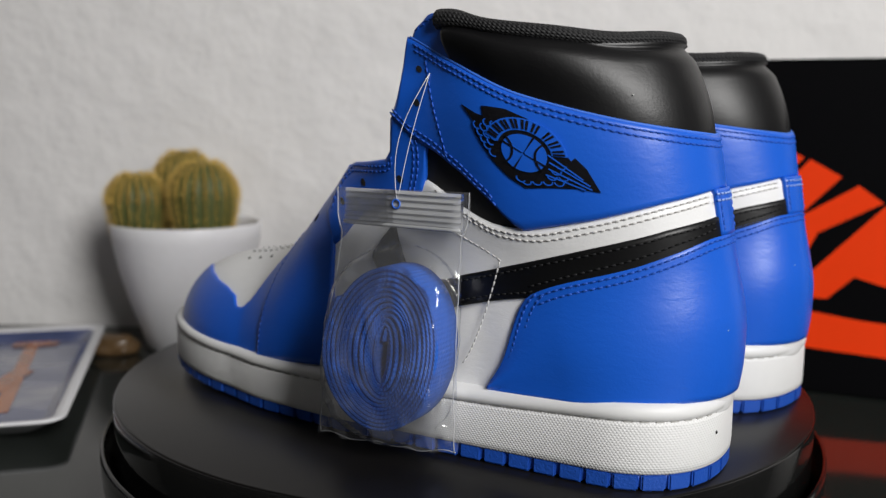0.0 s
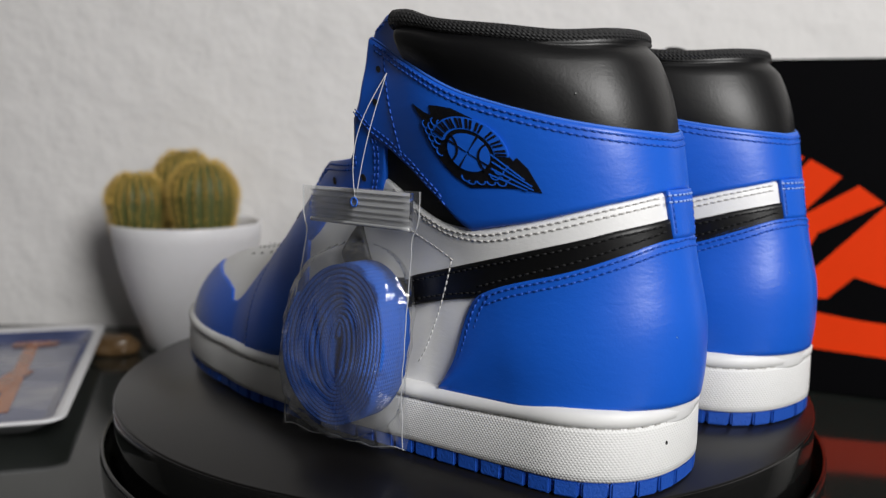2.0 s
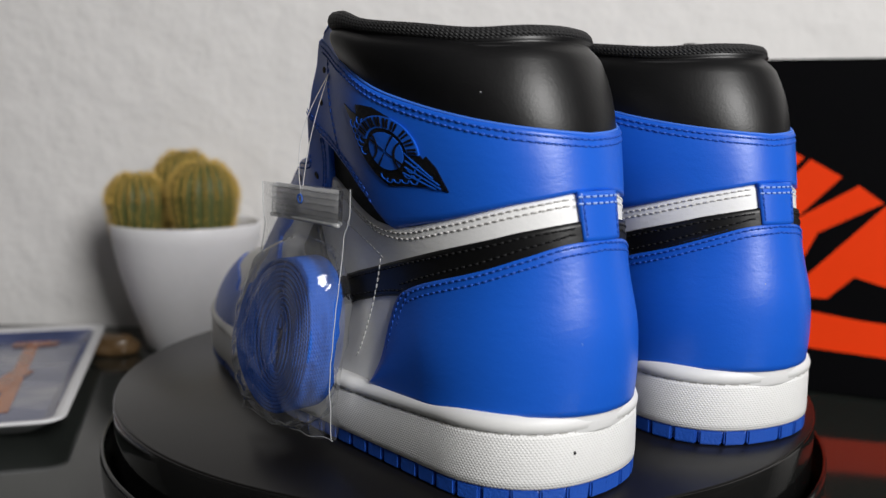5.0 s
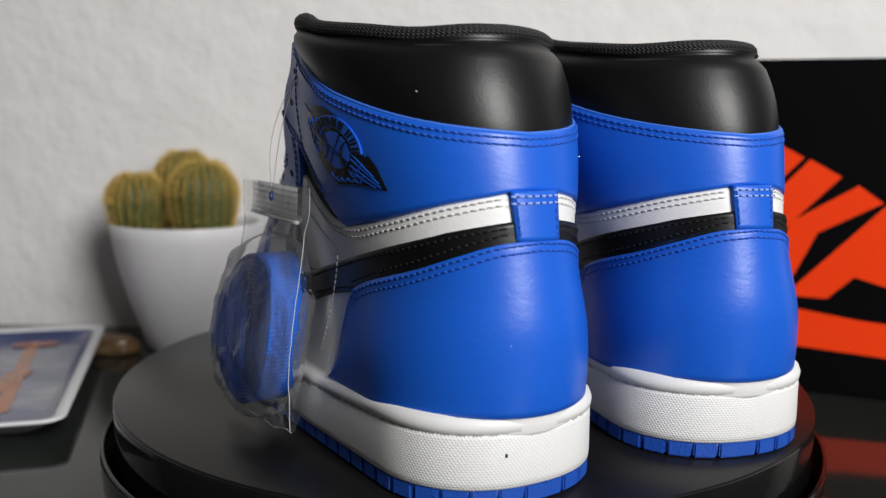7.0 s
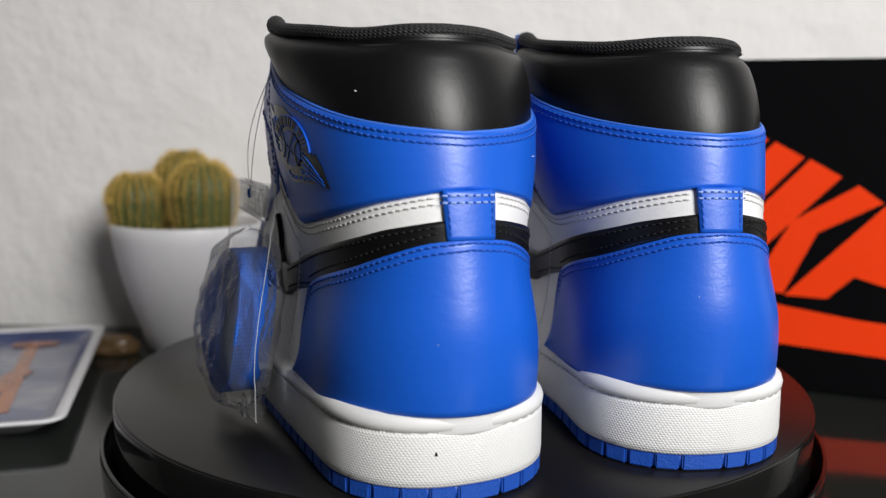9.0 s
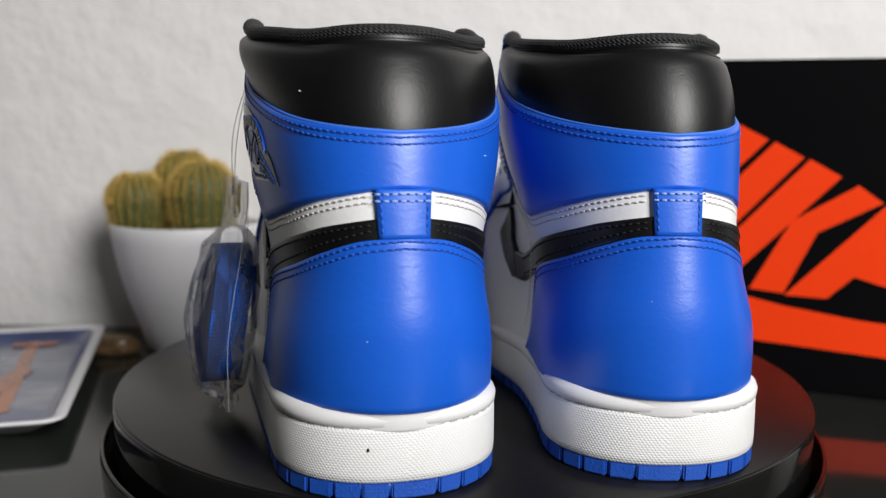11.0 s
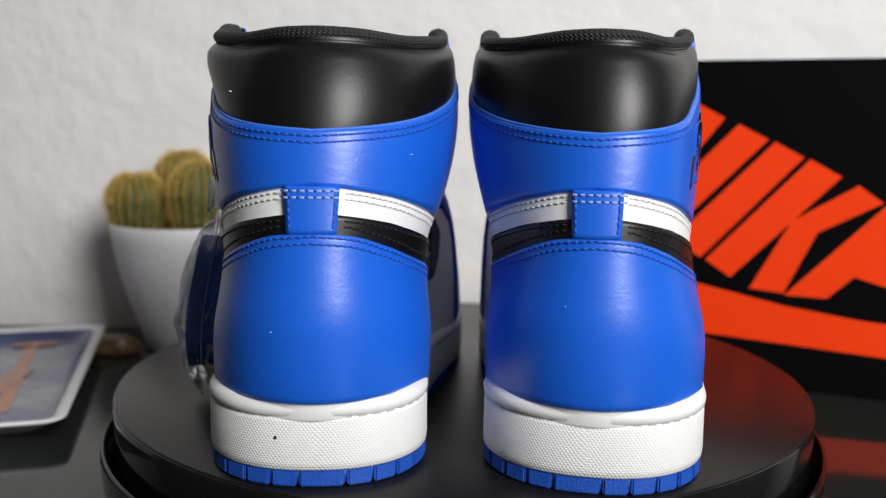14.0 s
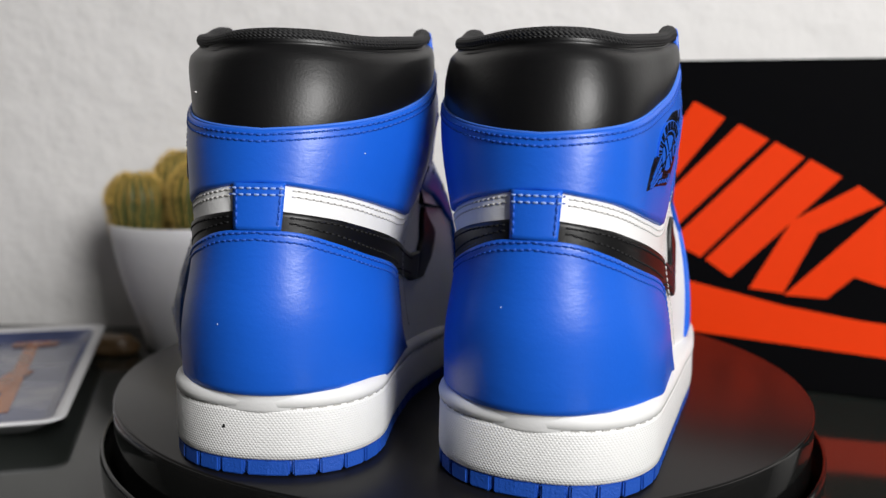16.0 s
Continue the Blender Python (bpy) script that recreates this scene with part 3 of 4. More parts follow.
        S.stitches("stitching", rear, [(q * (0.1021 + 0.0357 * i / 20), 0.0853 - 0.0442 * i / 20) for i in range(21)], 0.0035, M_WHITE_THREAD, r=0.00028)
        S.stitches("stitching", rear, [(q * (0.1021 + 0.027 * i / 20), 0.0853 + 0.016 * (i / 20) ** 0.8) for i in range(21)], 0.0022, M_WHITE_THREAD, r=0.00028)
    # heel counter
    CT = [(0, 0.0996), (0.0127, 0.0984), (0.0306, 0.0934), (0.0502, 0.0870), (0.0932, 0.0744), (0.1000, 0.0700), (0.1274, 0.0318)]
    gc = 0.1274
    foot = lambda g: 0.0338 - 0.0030 * smooth01(0.025, 0.075, abs(g))
    S.panel("heel_counter", rear, lambda u, v: ((2 * u - 1) * gc, foot((2 * u - 1) * gc) + v * (max(foot((2 * u - 1) * gc) + 0.0007, interp(abs(2 * u - 1) * gc, CT)) - foot((2 * u - 1) * gc))), 120, 18, 0.0036, M_BLUE, "blue leather heel counter",
            pad=lambda u, v: 0.0012 * math.sin(math.pi * v) ** 2)
    for d in (0.0024, 0.0050):
        gs = [-0.092 + 0.184 * i / 160 for i in range(161)]
        S.stitches("stitching", rear, [(g, interp(abs(g), CT) - d) for g in gs], 0.0038, M_BLUE_THREAD, label="double blue seam stitching")
        for q in (1, -1):
            S.stitches("stitching", rear, [(q * (g - d * 1.2), interp(g, CT)) for g in [0.0955 + 0.0315 * i / 30 for i in range(31)]], 0.0038, M_BLUE_THREAD)
    # heel tab
    S.panel("heel_tab", rear, lambda u, v: ((2 * u - 1) * 0.0086, 0.0978 + v * 0.0180), 10, 10, 0.0042, M_BLUE, "blue leather heel tab")
    for d in (0.0022, 0.0046):
        # top rows in the paler thread, coloured as if catching light
        S.stitches("stitching", rear, [(-0.0083 + 0.0166 * i / 20, 0.1158 - d) for i in range(21)], 0.0043, M_LIT_THREAD)
    for q in (1, -1):
        S.stitches("stitching", rear, [(q * 0.0072, 0.0998 + 0.0140 * i / 10) for i in range(11)], 0.0043, M_BLUE_THREAD)
    S.edge(rear, [(g, interp(abs(g), CT)) for g in [-0.098 + 0.196 * i / 150 for i in range(151)]], 0.0026)
    # ankle strap
    ST_T = [(0, 0.1357), (0.0117, 0.1366), (0.033, 0.1397), (0.0654, 0.1498), (0.0925, 0.1660), (0.1096, 0.1745), (0.3, 0.22)]
    ST_B = [(0, 0.1158), (0.0095, 0.1150), (0.03, 0.1110), (0.0575, 0.1038), (0.0800, 0.0993), (0.0835, 0.0985), (0.0857, 0.1005), (0.0894, 0.1095), (0.0982, 0.1193), (0.1088, 0.1276), (0.118, 0.1331), (0.1265, 0.1430), (0.3, 0.3)]

    def strap(u, v):
        q = 2 * u - 1
        g = abs(q) * (0.1265 - 0.0169 * v ** 0.9)
        return math.copysign(g, q), (1 - v) * linear(g, ST_B) + v * interp(g, ST_T)
    S.panel("ankle_strap", rear, strap, 130, 14, 0.0030, M_BLUE, "blue leather ankle strap")
    for d in (0.0022, 0.0046):
        g1 = 0.106
        S.stitches("stitching", rear, [(g, interp(abs(g), ST_T) - d) for g in [-g1 + 2 * g1 * i / 200 for i in range(201)]], 0.0031, M_BLUE_THREAD, label="double blue seam stitching")
        for q in (1, -1):
            ga, gb = 0.0880, 0.1240
            S.stitches("stitching", rear, [(q * g, linear(g, ST_B) + d * 1.15) for g in [ga + (gb - ga) * i / 60 for i in range(61)]], 0.0031, M_BLUE_THREAD)
    S.edge(rear, [(g, interp(abs(g), ST_T)) for g in [-0.108 + 0.216 * i / 180 for i in range(181)]], 0.0020)
    for q in (1, -1):
        S.stitches("stitching", rear, [(q * (0.1035 - 0.003 * i / 30), 0.1265 + 0.0395 * i / 30) for i in range(31)], 0.0031, M_BLUE_THREAD)
        # lace holes
        for gg, zz in ((0.1050, 0.1605), (0.1100, 0.1475)):
            g = q * gg
            S.decal("eyelet", rear, [[(g + 0.0015 * math.cos(k * 0.628), zz + 0.0015 * math.sin(k * 0.628)) for k in range(10)]], 0.0030, 0.0002, M_BLACK_MATT, "punched lace hole")
        # upper lace stay above the strap, and the one in front of the gap
        def stay(u, v, q=q):
            g = 0.0872 + 0.0012 * v + u * (0.0200 - 0.0040 * v * v)
            lo = interp(g, ST_T) - 0.004
            return q * g, lo + v * (0.1815 + 0.0020 * math.sin(math.pi * min(1, 1.4 * u)) - 0.0060 * max(0, u - 0.6) ** 1.2 * 2 - lo)
        S.panel("upper_stay", rear, stay, 12, 8, 0.0024, M_BLUE, "blue leather lace stay")
        S.stitches("stitching", rear, [stay(0.06 + 0.88 * i / 12, 0.86) for i in range(13)], 0.0024, M_BLUE_THREAD)
        FS_T = [(0.113, 0.1425), (0.1262, 0.1425), (0.1301, 0.1342), (0.1327, 0.1284), (0.1373, 0.1243), (0.1496, 0.1229), (0.1625, 0.1219), (0.1707, 0.1177), (0.1771, 0.1112), (0.189, 0.1000)]
        FS_B = [(0.113, 0.1300), (0.1150, 0.1270), (0.1189, 0.1181), (0.1227, 0.1122), (0.1289, 0.1086), (0.1389, 0.1063), (0.1617, 0.1011), (0.1743, 0.0944), (0.1819, 0.0891), (0.189, 0.0850)]
        S.panel("front_stay", rear, lambda u, v: (q * (0.113 + 0.076 * u), (1 - v) * linear(0.113 + 0.076 * u, FS_B) + v * linear(0.113 + 0.076 * u, FS_T)), 90, 8, 0.0024, M_BLUE, "blue leather lace stay with punched holes")
        for d in (0.0024, 0.0046):
            S.stitches("stitching", rear, [(q * (0.1330 + 0.050 * i / 60 + (d - 0.0024) * 0.3), interp(0.1330 + 0.050 * i / 60, FS_T) - d) for i in range(61)], 0.0025, M_BLUE_THREAD)
            S.stitches("stitching", rear, [(q * (0.1150 + d + 0.0110 * (i / 30) ** 1.6), 0.1330 - 0.0225 * i / 30) for i in range(31)], 0.0025, M_BLUE_THREAD)
        for gg, zz in ((0.1323, 0.1166), (0.1557, 0.1134), (0.1745, 0.1040)):
            S.decal("eyelet", rear, [[(q * gg + 0.0014 * math.cos(k * 0.628), zz + 0.0016 * math.sin(k * 0.628)) for k in range(10)]], 0.0025, 0.0002, M_BLACK_MATT, "punched lace hole")
    # padded collar
    bulge = lambda g: 0.004 * smooth01(0.025, 0.06, g) if sd > 0 else 0.0
    CO_T = [(0, 0.1718), (0.012, 0.1715), (0.0334, 0.1702), (0.0518, 0.1718), (0.0702, 0.1742), (0.0860, 0.1778), (0.0985, 0.1785)]
    g_co = 0.0895
    S.panel("collar", rear, lambda u, v: ((2 * u - 1) * g_co, (1 - v) * (interp(abs(2 * u - 1) * g_co, ST_T) - 0.003) + v * interp(abs(2 * u - 1) * g_co, CO_T)), 110, 16, 0.0006, M_BLACK, "padded black leather collar",
            pad=lambda u, v: 0.0020 * math.sin(math.pi * min(1, v * 0.98 + 0.02)) ** 0.7 - 0.0022 * smooth01(0.8, 1.0, v) + bulge((2 * u - 1) * g_co) * smooth01(0.1, 0.8, v))
    bm = bmesh.new()
    pts = []
    for i in range(121):
        g = 0.0915 * (2 * i / 120 - 1)
        z = interp(abs(g), CO_T) + 0.0021
        p = rear(g, z) - normal(rear, g, z) * (0.0022 - bulge(g))
        pts.append(S.v(p))
    tube(bm, pts, 0.0030, 12, taper=lambda f: 1 + 0.45 * smooth01(0.82, 0.96, 2 * abs(f - 0.5)), uv=True)
    part("collar_binding", bm, M_KNIT, S.root, "black knitted collar binding")
    # inner wall and tongue
    bm = bmesh.new()
    rows = []
    for j in range(7):
        z = 0.172 - 0.14 * j / 6
        rows.append([bm.verts.new(S.v(rear(g, max(0.04, z)) - normal(rear, g, max(0.04, z)) * 0.006)) for g in [-0.090 + 0.180 * i / 60 for i in range(61)]])
    grid_faces(bm, rows)
    part("inner_wall", bm, M_BLACK_MATT, S.root, "black padded inner wall")
    bm = bmesh.new()
    rows = []
    for j in range(15):
        al = math.pi * j / 14
        th = 0.0055
        rows.append([])
        for i in range(25):
            s = -1 + 2 * i / 24
            y = 0.029 * s
            zt = 0.1690 - 0.006 * s * s
            if j < 7:
                x, z = 0.126 - th, 0.085 + (zt - 0.085) * j / 6
            elif j > 7:
                x, z = 0.126 + th, 0.085 + (zt - 0.085) * (14 - j) / 6
            else:
                x, z = 0.126, zt + th * 0.9
            x -= 0.016 * s * s + 0.28 * max(0, z - 0.12) - (0.035 * max(0, 0.12 - z) / 0.03)
            rows[-1].append(bm.verts.new(S.v((x, y, z))))
    grid_faces(bm, rows)
    part("tongue", bm, M_KNIT, S.root, "thick black padded tongue")
    # dust specks
    for g, z in ((0.0147, 0.0617), (-0.0350, 0.1270), (0.0330, 0.1500)) if sd > 0 else ((-0.0102, 0.0728),):
        S.decal("dust_speck", rear, [[(g + 0.00014 * math.cos(k * 1.05), z + 0.0002 * math.sin(k * 1.05)) for k in range(6)]], 0.0046 if z < 0.1 else 0.0031, 0.0005, M_WHITE)
    if sd > 0:
        bm = bmesh.new()
        bmesh.ops.create_icosphere(bm, subdivisions=2, radius=0.00055, matrix=Matrix.Translation((0.0012, 0.0140, 0.0200)))
        for v in bm.verts:
            v.co.z += 0.5 * (v.co.z - 0.02)
        part("dirt_speck", bm, M_BLACK_THREAD, S.root, "small dark speck of dirt")
    # emblem on the outer ankle: plain shapes
    wing(S)
    return S


def wing(S):
    plate = [(0.0906, 0.1468), (0.0862, 0.1436), (0.0835, 0.1425), (0.0830, 0.1462), (0.0799, 0.1459), (0.0750, 0.1450), (0.0692, 0.1415), (0.0660, 0.1370),
             (0.0628, 0.1320), (0.0600, 0.1262), (0.0586, 0.1275), (0.0560, 0.1236), (0.0535, 0.1149), (0.0600, 0.1162), (0.0690, 0.1163), (0.0769, 0.1159),
             (0.0815, 0.1200), (0.0850, 0.1255), (0.0872, 0.1310), (0.0887, 0.1363), (0.0880, 0.1410)]
    c = (0.0738, 0.1290)
    at_ankle = lambda g, z: rear(g - 0.0030, z)
    em = S.decal("emblem", at_ankle, [plate], 0.0030, 0.0004, M_BLACK_GLOSS, "black winged ball emblem pressed into the leather")
    rad = 0.0078
    ring = lambda r0, r1, a0, a1, n: [(c[0] + r1 * math.cos(a0 + (a1 - a0) * k / n), c[1] + r1 * math.sin(a0 + (a1 - a0) * k / n)) for k in range(n + 1)] + \
                                     [(c[0] + r0 * math.cos(a1 + (a0 - a1) * k / n), c[1] + r0 * math.sin(a1 + (a0 - a1) * k / n)) for k in range(n + 1)]
    # blue ball and blue band over it, with the black lines upon them
    segs = [ring(0.0004, rad - 0.0008, a, a + 0.785, 4) for a in [k * 0.785 for k in range(8)]]
    segs += [ring(rad + 0.0007, rad + 0.0052, 0.55 + 0.3 * k, 0.85 + 0.3 * k, 2) for k in range(9)]
    black = [ring(0.0004, rad - 0.0004, a - 0.045, a + 0.045, 1) for a in (0.7, 2.27, 3.84, 5.41)]
    for sx in (1, -1):
        cc = (c[0] + sx * 0.0098, c[1] + sx * 0.0030)
        arc = [(cc[0] + 0.0068 * math.cos(a), cc[1] + 0.0068 * math.sin(a)) for a in [(math.pi if sx > 0 else 0) + 0.3 + (k / 8 - 0.5) * 1.7 for k in range(9)]]
        for p, q in zip(arc, arc[1:]):
            if math.hypot(p[0] - c[0], p[1] - c[1]) < rad and math.hypot(q[0] - c[0], q[1] - c[1]) < rad:
                n = Vector((p[1] - q[1], q[0] - p[0])).normalized() * 0.0003
                black.append([(p[0] + n.x, p[1] + n.y), (q[0] + n.x, q[1] + n.y), (q[0] - n.x, q[1] - n.y), (p[0] - n.x, p[1] - n.y)])
    # bars that stand for the lettering over the ball
    for k in range(9):
        a = 0.66 + k * 0.285 + (0.10 if k > 5 else 0)
        black.append(ring(rad + 0.0013, rad + 0.0047, a, a + 0.065, 1))
        black.append(ring(rad + 0.0013, rad + 0.0047, a + 0.115, a + 0.175, 1))
    # long feathers towards the tail
    for (a, b), (p, q) in (((0.0665, 0.1285), (0.0580, 0.1195)), ((0.0668, 0.1258), (0.0562, 0.1172)), ((0.0676, 0.1234), (0.0560, 0.1158)), ((0.0690, 0.1213), (0.0580, 0.1157))):
        n = Vector((b - q, p - a)).normalized() * 0.00024
        segs.append([(a + n.x, b + n.y), (p + n.x, q + n.y), (p - n.x, q - n.y), (a - n.x, b - n.y)])
    # rows of scalloped feathers along the lower edge
    low = [Vector(p) for p in ((0.0884, 0.1395), (0.0868, 0.1320), (0.0846, 0.1265), (0.0812, 0.1210), (0.0766, 0.1172), (0.0700, 0.1172), (0.0630, 0.1168))]
    for row in range(4):
        for p, q in zip(low, low[1:]):
            ln, d = (q - p).length, (q - p).normalized()
            inn = Vector((-d.y, d.x))
            if inn.dot(Vector(c) - p) < 0:
                inn = -inn
            n = max(1, round(ln / 0.0029))
            for k in range(n):
                m = p + d * (ln * (k + 0.5 * (row % 2) + 0.25) / n) + inn * (0.0014 + 0.0021 * row)
                if (m - Vector(c)).length < rad + 0.0018:
                    continue
                w = 0.00145
                bow = [m + d * (w * math.cos(t)) - inn * (0.0013 * math.sin(t)) for t in [math.pi * i / 6 for i in range(7)]]
                for a, b in zip(bow, bow[1:]):
                    g = (a - b).normalized() * 0.0002
                    g = Vector((-g.y, g.x))
                    segs.append([tuple(a + g), tuple(b + g), tuple(b - g), tuple(a - g)])
    S.decal("emblem_relief", at_ankle, segs, 0.0034, 0.0003, M_BLUE, "blue lines of the emblem", em)
    S.decal("emblem_overlay", at_ankle, black, 0.0037, 0.0003, M_BLACK_GLOSS, "black bars and seams of the emblem", em)


SHOE_L = build_shoe(1, "blue, white and black leather high-top sneaker with bagged laces", 0.0025, 0.115)
SHOE_R = build_shoe(-1, "unlaced blue, white and black leather high-top sneaker", 0.0092, 0.03)
POSE_L = pose(0.1105, -0.1430, TOP + 0.0004, 0, 0, 150.3)
POSE_R = pose(0.1701, -0.0548, TOP + 0.0004, 0, 0, 136.9)


# ---- zip bag with spare laces, hung on the outer sneaker ----
def lace_bag():
    e = new("lace_bag")
    rng = random.Random(4)
    X0, X1, Z0, Z1 = 0.0945, 0.1545, 0.0075, 0.1135
    cx, cz = 0.1240, 0.0490

    def depth(x, z):
        """How far the lace roll bulges the film."""
        r = ((x - cx) / 0.0325) ** 2 + ((z - cz) / 0.0415) ** 2
        return 0.0122 * max(0.0, 1 - r) ** 0.26 * min(1, max(0, min(x - X0, X1 - x) / 0.006)) if r < 1 else 0.0
    mid = lambda x, z: 0.0570 + 0.16 * (x - 0.1240) + 0.0105 * smooth01(0.108, 0.03, z)
    creases = []
    for _ in range(26):
        x, z, a, ln = rng.uniform(X0, X1), rng.uniform(Z0, 0.095), rng.gauss(1.45, 0.75), rng.uniform(0.008, 0.03)
        creases.append((x, z, math.cos(a), math.sin(a), ln, rng.uniform(0.0005, 0.0015), rng.choice((-1, 1))))
    # the crumpled lower corners
    for x, z, a, ln in ((0.094, 0.012, 0.9, 0.016), (0.098, 0.010, 2.2, 0.014), (0.092, 0.020, 1.3, 0.018), (0.104, 0.011, 1.2, 0.012), (0.150, 0.012, 2.3, 0.016), (0.146, 0.010, 1.1, 0.012)):
        creases.append((x, z, math.cos(a), math.sin(a), ln, 0.0022, 1))

    for x, z, a, ln in ((0.112, 0.066, 1.1, 0.014), (0.134, 0.058, 1.9, 0.018), (0.124, 0.052, 1.3, 0.020), (0.142, 0.050, 1.5, 0.014), (0.130, 0.036, 0.7, 0.016), (0.112, 0.040, 2.4, 0.012), (0.106, 0.078, 0.5, 0.010)):
        creases.append((x, z, math.cos(a), math.sin(a), ln, 0.0012, 1))

    def fold(x, z, q):
        h = 0.0
        for cx0, cz0, dx, dz, ln, amp, sg in creases:
            if sg * q < 0 and amp < 0.002:
                continue
            s = (x - cx0) * dx + (z - cz0) * dz
            d = abs(-(x - cx0) * dz + (z - cz0) * dx)
            if abs(s) < ln and d < 0.0034:
                h += amp * (1 - d / 0.0034) * (1 - (s / ln) ** 2)
        return h

    def side(f, z):
        """x across the bag: wavy, pinched sides."""
        wave = 0.0016 * noise.noise(Vector((3.0 + f, z * 38, 2))) + 0.0008 * noise.noise(Vector((9.0 + f, z * 110, 2)))
        pinch = 0.0022 * smooth01(0.05, 0.09, z) * smooth01(0.104, 0.092, z) - 0.0012 * smooth01(0.03, 0.012, z)
        return X0 + (X1 - X0) * f + (0.5 - f) * 2 * pinch + wave * (1 if z < 0.097 else 0.15) * abs(2 * f - 1)
    low = lambda f: Z0 + 0.0016 * noise.noise(Vector((f * 6, 7, 1))) - 0.0012 * math.sin(math.pi * f)
    for q in (1, -1):
        bm = bmesh.new()
        rows = []
        for j in range(91):
            row = []
            for i in range(61):
                f = i / 60
                z = low(f) + (Z1 - low(f)) * j / 90
                x = side(f, z)
                wr = noise.noise(Vector((x * 60, z * 45, 3.0 * q))) * 0.0011 + 0.0005 * noise.noise(Vector((x * 190, z * 120, 3.0 * q))) + 0.0022 * abs(noise.noise(Vector((x * 42 + z * 20, z * 30 - x * 12, 5.0 * q)))) * q
                edge = min(i, 60 - i, j) / 7
                wr *= min(1, edge) if z < 0.095 else 0.25
                y = mid(x, z) + q * (0.0002 + depth(x, z) * 1.02 + 0.0006 * (1 if z < 0.098 else 0)) + wr + (q * fold(x, z, q) if z < 0.096 else 0)
                row.append(bm.verts.new((x, y, z)))
            rows.append(row)
        grid_faces(bm, rows)
        part("film", bm, M_FILM, e, "crinkled clear plastic film")
    bm = bmesh.new()
    rows = [[bm.verts.new((X0 + 0.0012 + (X1 - X0 - 0.0024) * i / 24, mid(0.12, z) + off, z)) for i in range(25)] for z, off in ((0.0985, 0.0012), (0.0995, 0.0016), (0.1130, 0.0014), (0.1130, -0.0008), (0.0985, -0.0006))]
    grid_faces(bm, rows)
    part("zip_strip", bm, M_FILM_HAZE, e, "milky plastic zip strip")
    for f in (0.008, 0.992):
        bm = bmesh.new()
        tube(bm, [(side(f, z), mid(side(f, z), z) + 0.0004, z) for z in [low(f) + (Z1 - low(f)) * k / 60 for k in range(61)]], 0.00024, 6)
        part("side_seam", bm, M_FILM_HAZE, e, "welded plastic side seam")
    bm = bmesh.new()
    tube(bm, [(side(k / 40, low(k / 40)), mid(side(k / 40, low(k / 40)), Z0) + 0.0006 * noise.noise(Vector((k * 0.4, 2, 2))), low(k / 40)) for k in range(41)], 0.00024, 6)
    part("bottom_seam", bm, M_FILM_HAZE, e, "welded plastic bottom seam")
    bm = bmesh.new()
    tube(bm, [(X0 + 0.001 + (X1 - X0 - 0.002) * i / 12, mid(0.12, 0.0985) + 0.0014, 0.0985) for i in range(13)], 0.0010, 8)
    part("zip_bead", bm, M_FILM_HAZE, e, "milky zip bead")
    for zz in (0.0992, 0.1012, 0.1035, 0.1062, 0.1090, 0.1115):
        bm = bmesh.new()
        tube(bm, [(X0 + 0.001 + (X1 - X0 - 0.002) * i / 12, mid(0.12, zz) + 0.0018, zz) for i in range(13)], 0.0004, 6)
        part("zip_seal", bm, M_FILM, e, "ridged zip seal")
    # the roll: one long flat lace wound into an oval
    bm = bmesh.new()
    rows = []
    turns, n = 13, 56
    hw, r0, r1 = 0.0084, 0.0016, 0.0256
    prof = ((1, -hw), (1.06, 0), (1, hw - 0.0005), (0.80, hw - 0.0001), (0, hw + 0.0001), (-0.80, hw - 0.0001), (-1, hw - 0.0005), (-1.0, -hw))
    way = 0.0
    last = None
    lay = bm.loops.layers.uv.new("way")
    at = {}
    half = 0.5 * (r1 - r0) / turns * 1.04
    for k in range(turns * n + 1):
        f = k / (turns * n)
        a = 2 * math.pi * k / n + 0.6
        r = r0 + (r1 - r0) * f
        sway = 0.0016 * (1 - f) * math.sin(2.2 * a / turns)
        x, z = cx - 0.0012 * (1 - f) + sway + r * math.cos(a), cz - 0.0030 * (1 - f) + (r + 0.0085) * math.sin(a)
        rng_y = 0.0006 * noise.noise(Vector((f * 3, math.cos(a) * 0.8, math.sin(a) * 0.8)))
        y0 = mid(x, z) + rng_y - 0.0030 * (1 - f) ** 2
        nv = Vector((math.cos(a) * (r + 0.0085), 0, math.sin(a) * r)).normalized()
        way += (Vector((x, 0, z)) - last).length if last else 0
        last = Vector((x, 0, z))
        row, pv = [], 0.0
        for m, (s, t) in enumerate(prof):
            v = bm.verts.new((x + nv.x * half * s, y0 + t, z + nv.z * half * s))
            if m:
                pv += math.hypot((s - prof[m - 1][0]) * half, t - prof[m - 1][1])
            at[v] = (way, pv)
            row.append(v)
        rows.append(row)
    grid_faces(bm, rows, True)
    bm.faces.new(rows[0]), bm.faces.new(rows[-1])
    for fc in bm.faces:
        for lp in fc.loops:
            lp[lay].uv = at[lp.vert]
    part("lace_roll", bm, M_LACE, e, "flat blue laces wound into an oval roll")
    # clear thread through the top lace hole
    top = (0.1160, 0.0500, 0.1612)
    for dy, dx in ((0.002, 0.0), (0.004, 0.0045)):
        bm = bmesh.new()
        tube(bm, [(top[0] + (0.1265 - top[0]) * t + dx * math.sin(math.pi * t), top[1] + (0.0578 - top[1]) * t + dy * math.sin(math.pi * t), top[2] + (0.1075 - top[2]) * t) for t in [i / 16 for i in range(17)]], 0.00019, 6)
        part("thread", bm, M_FILAMENT, e, "thin clear nylon thread")
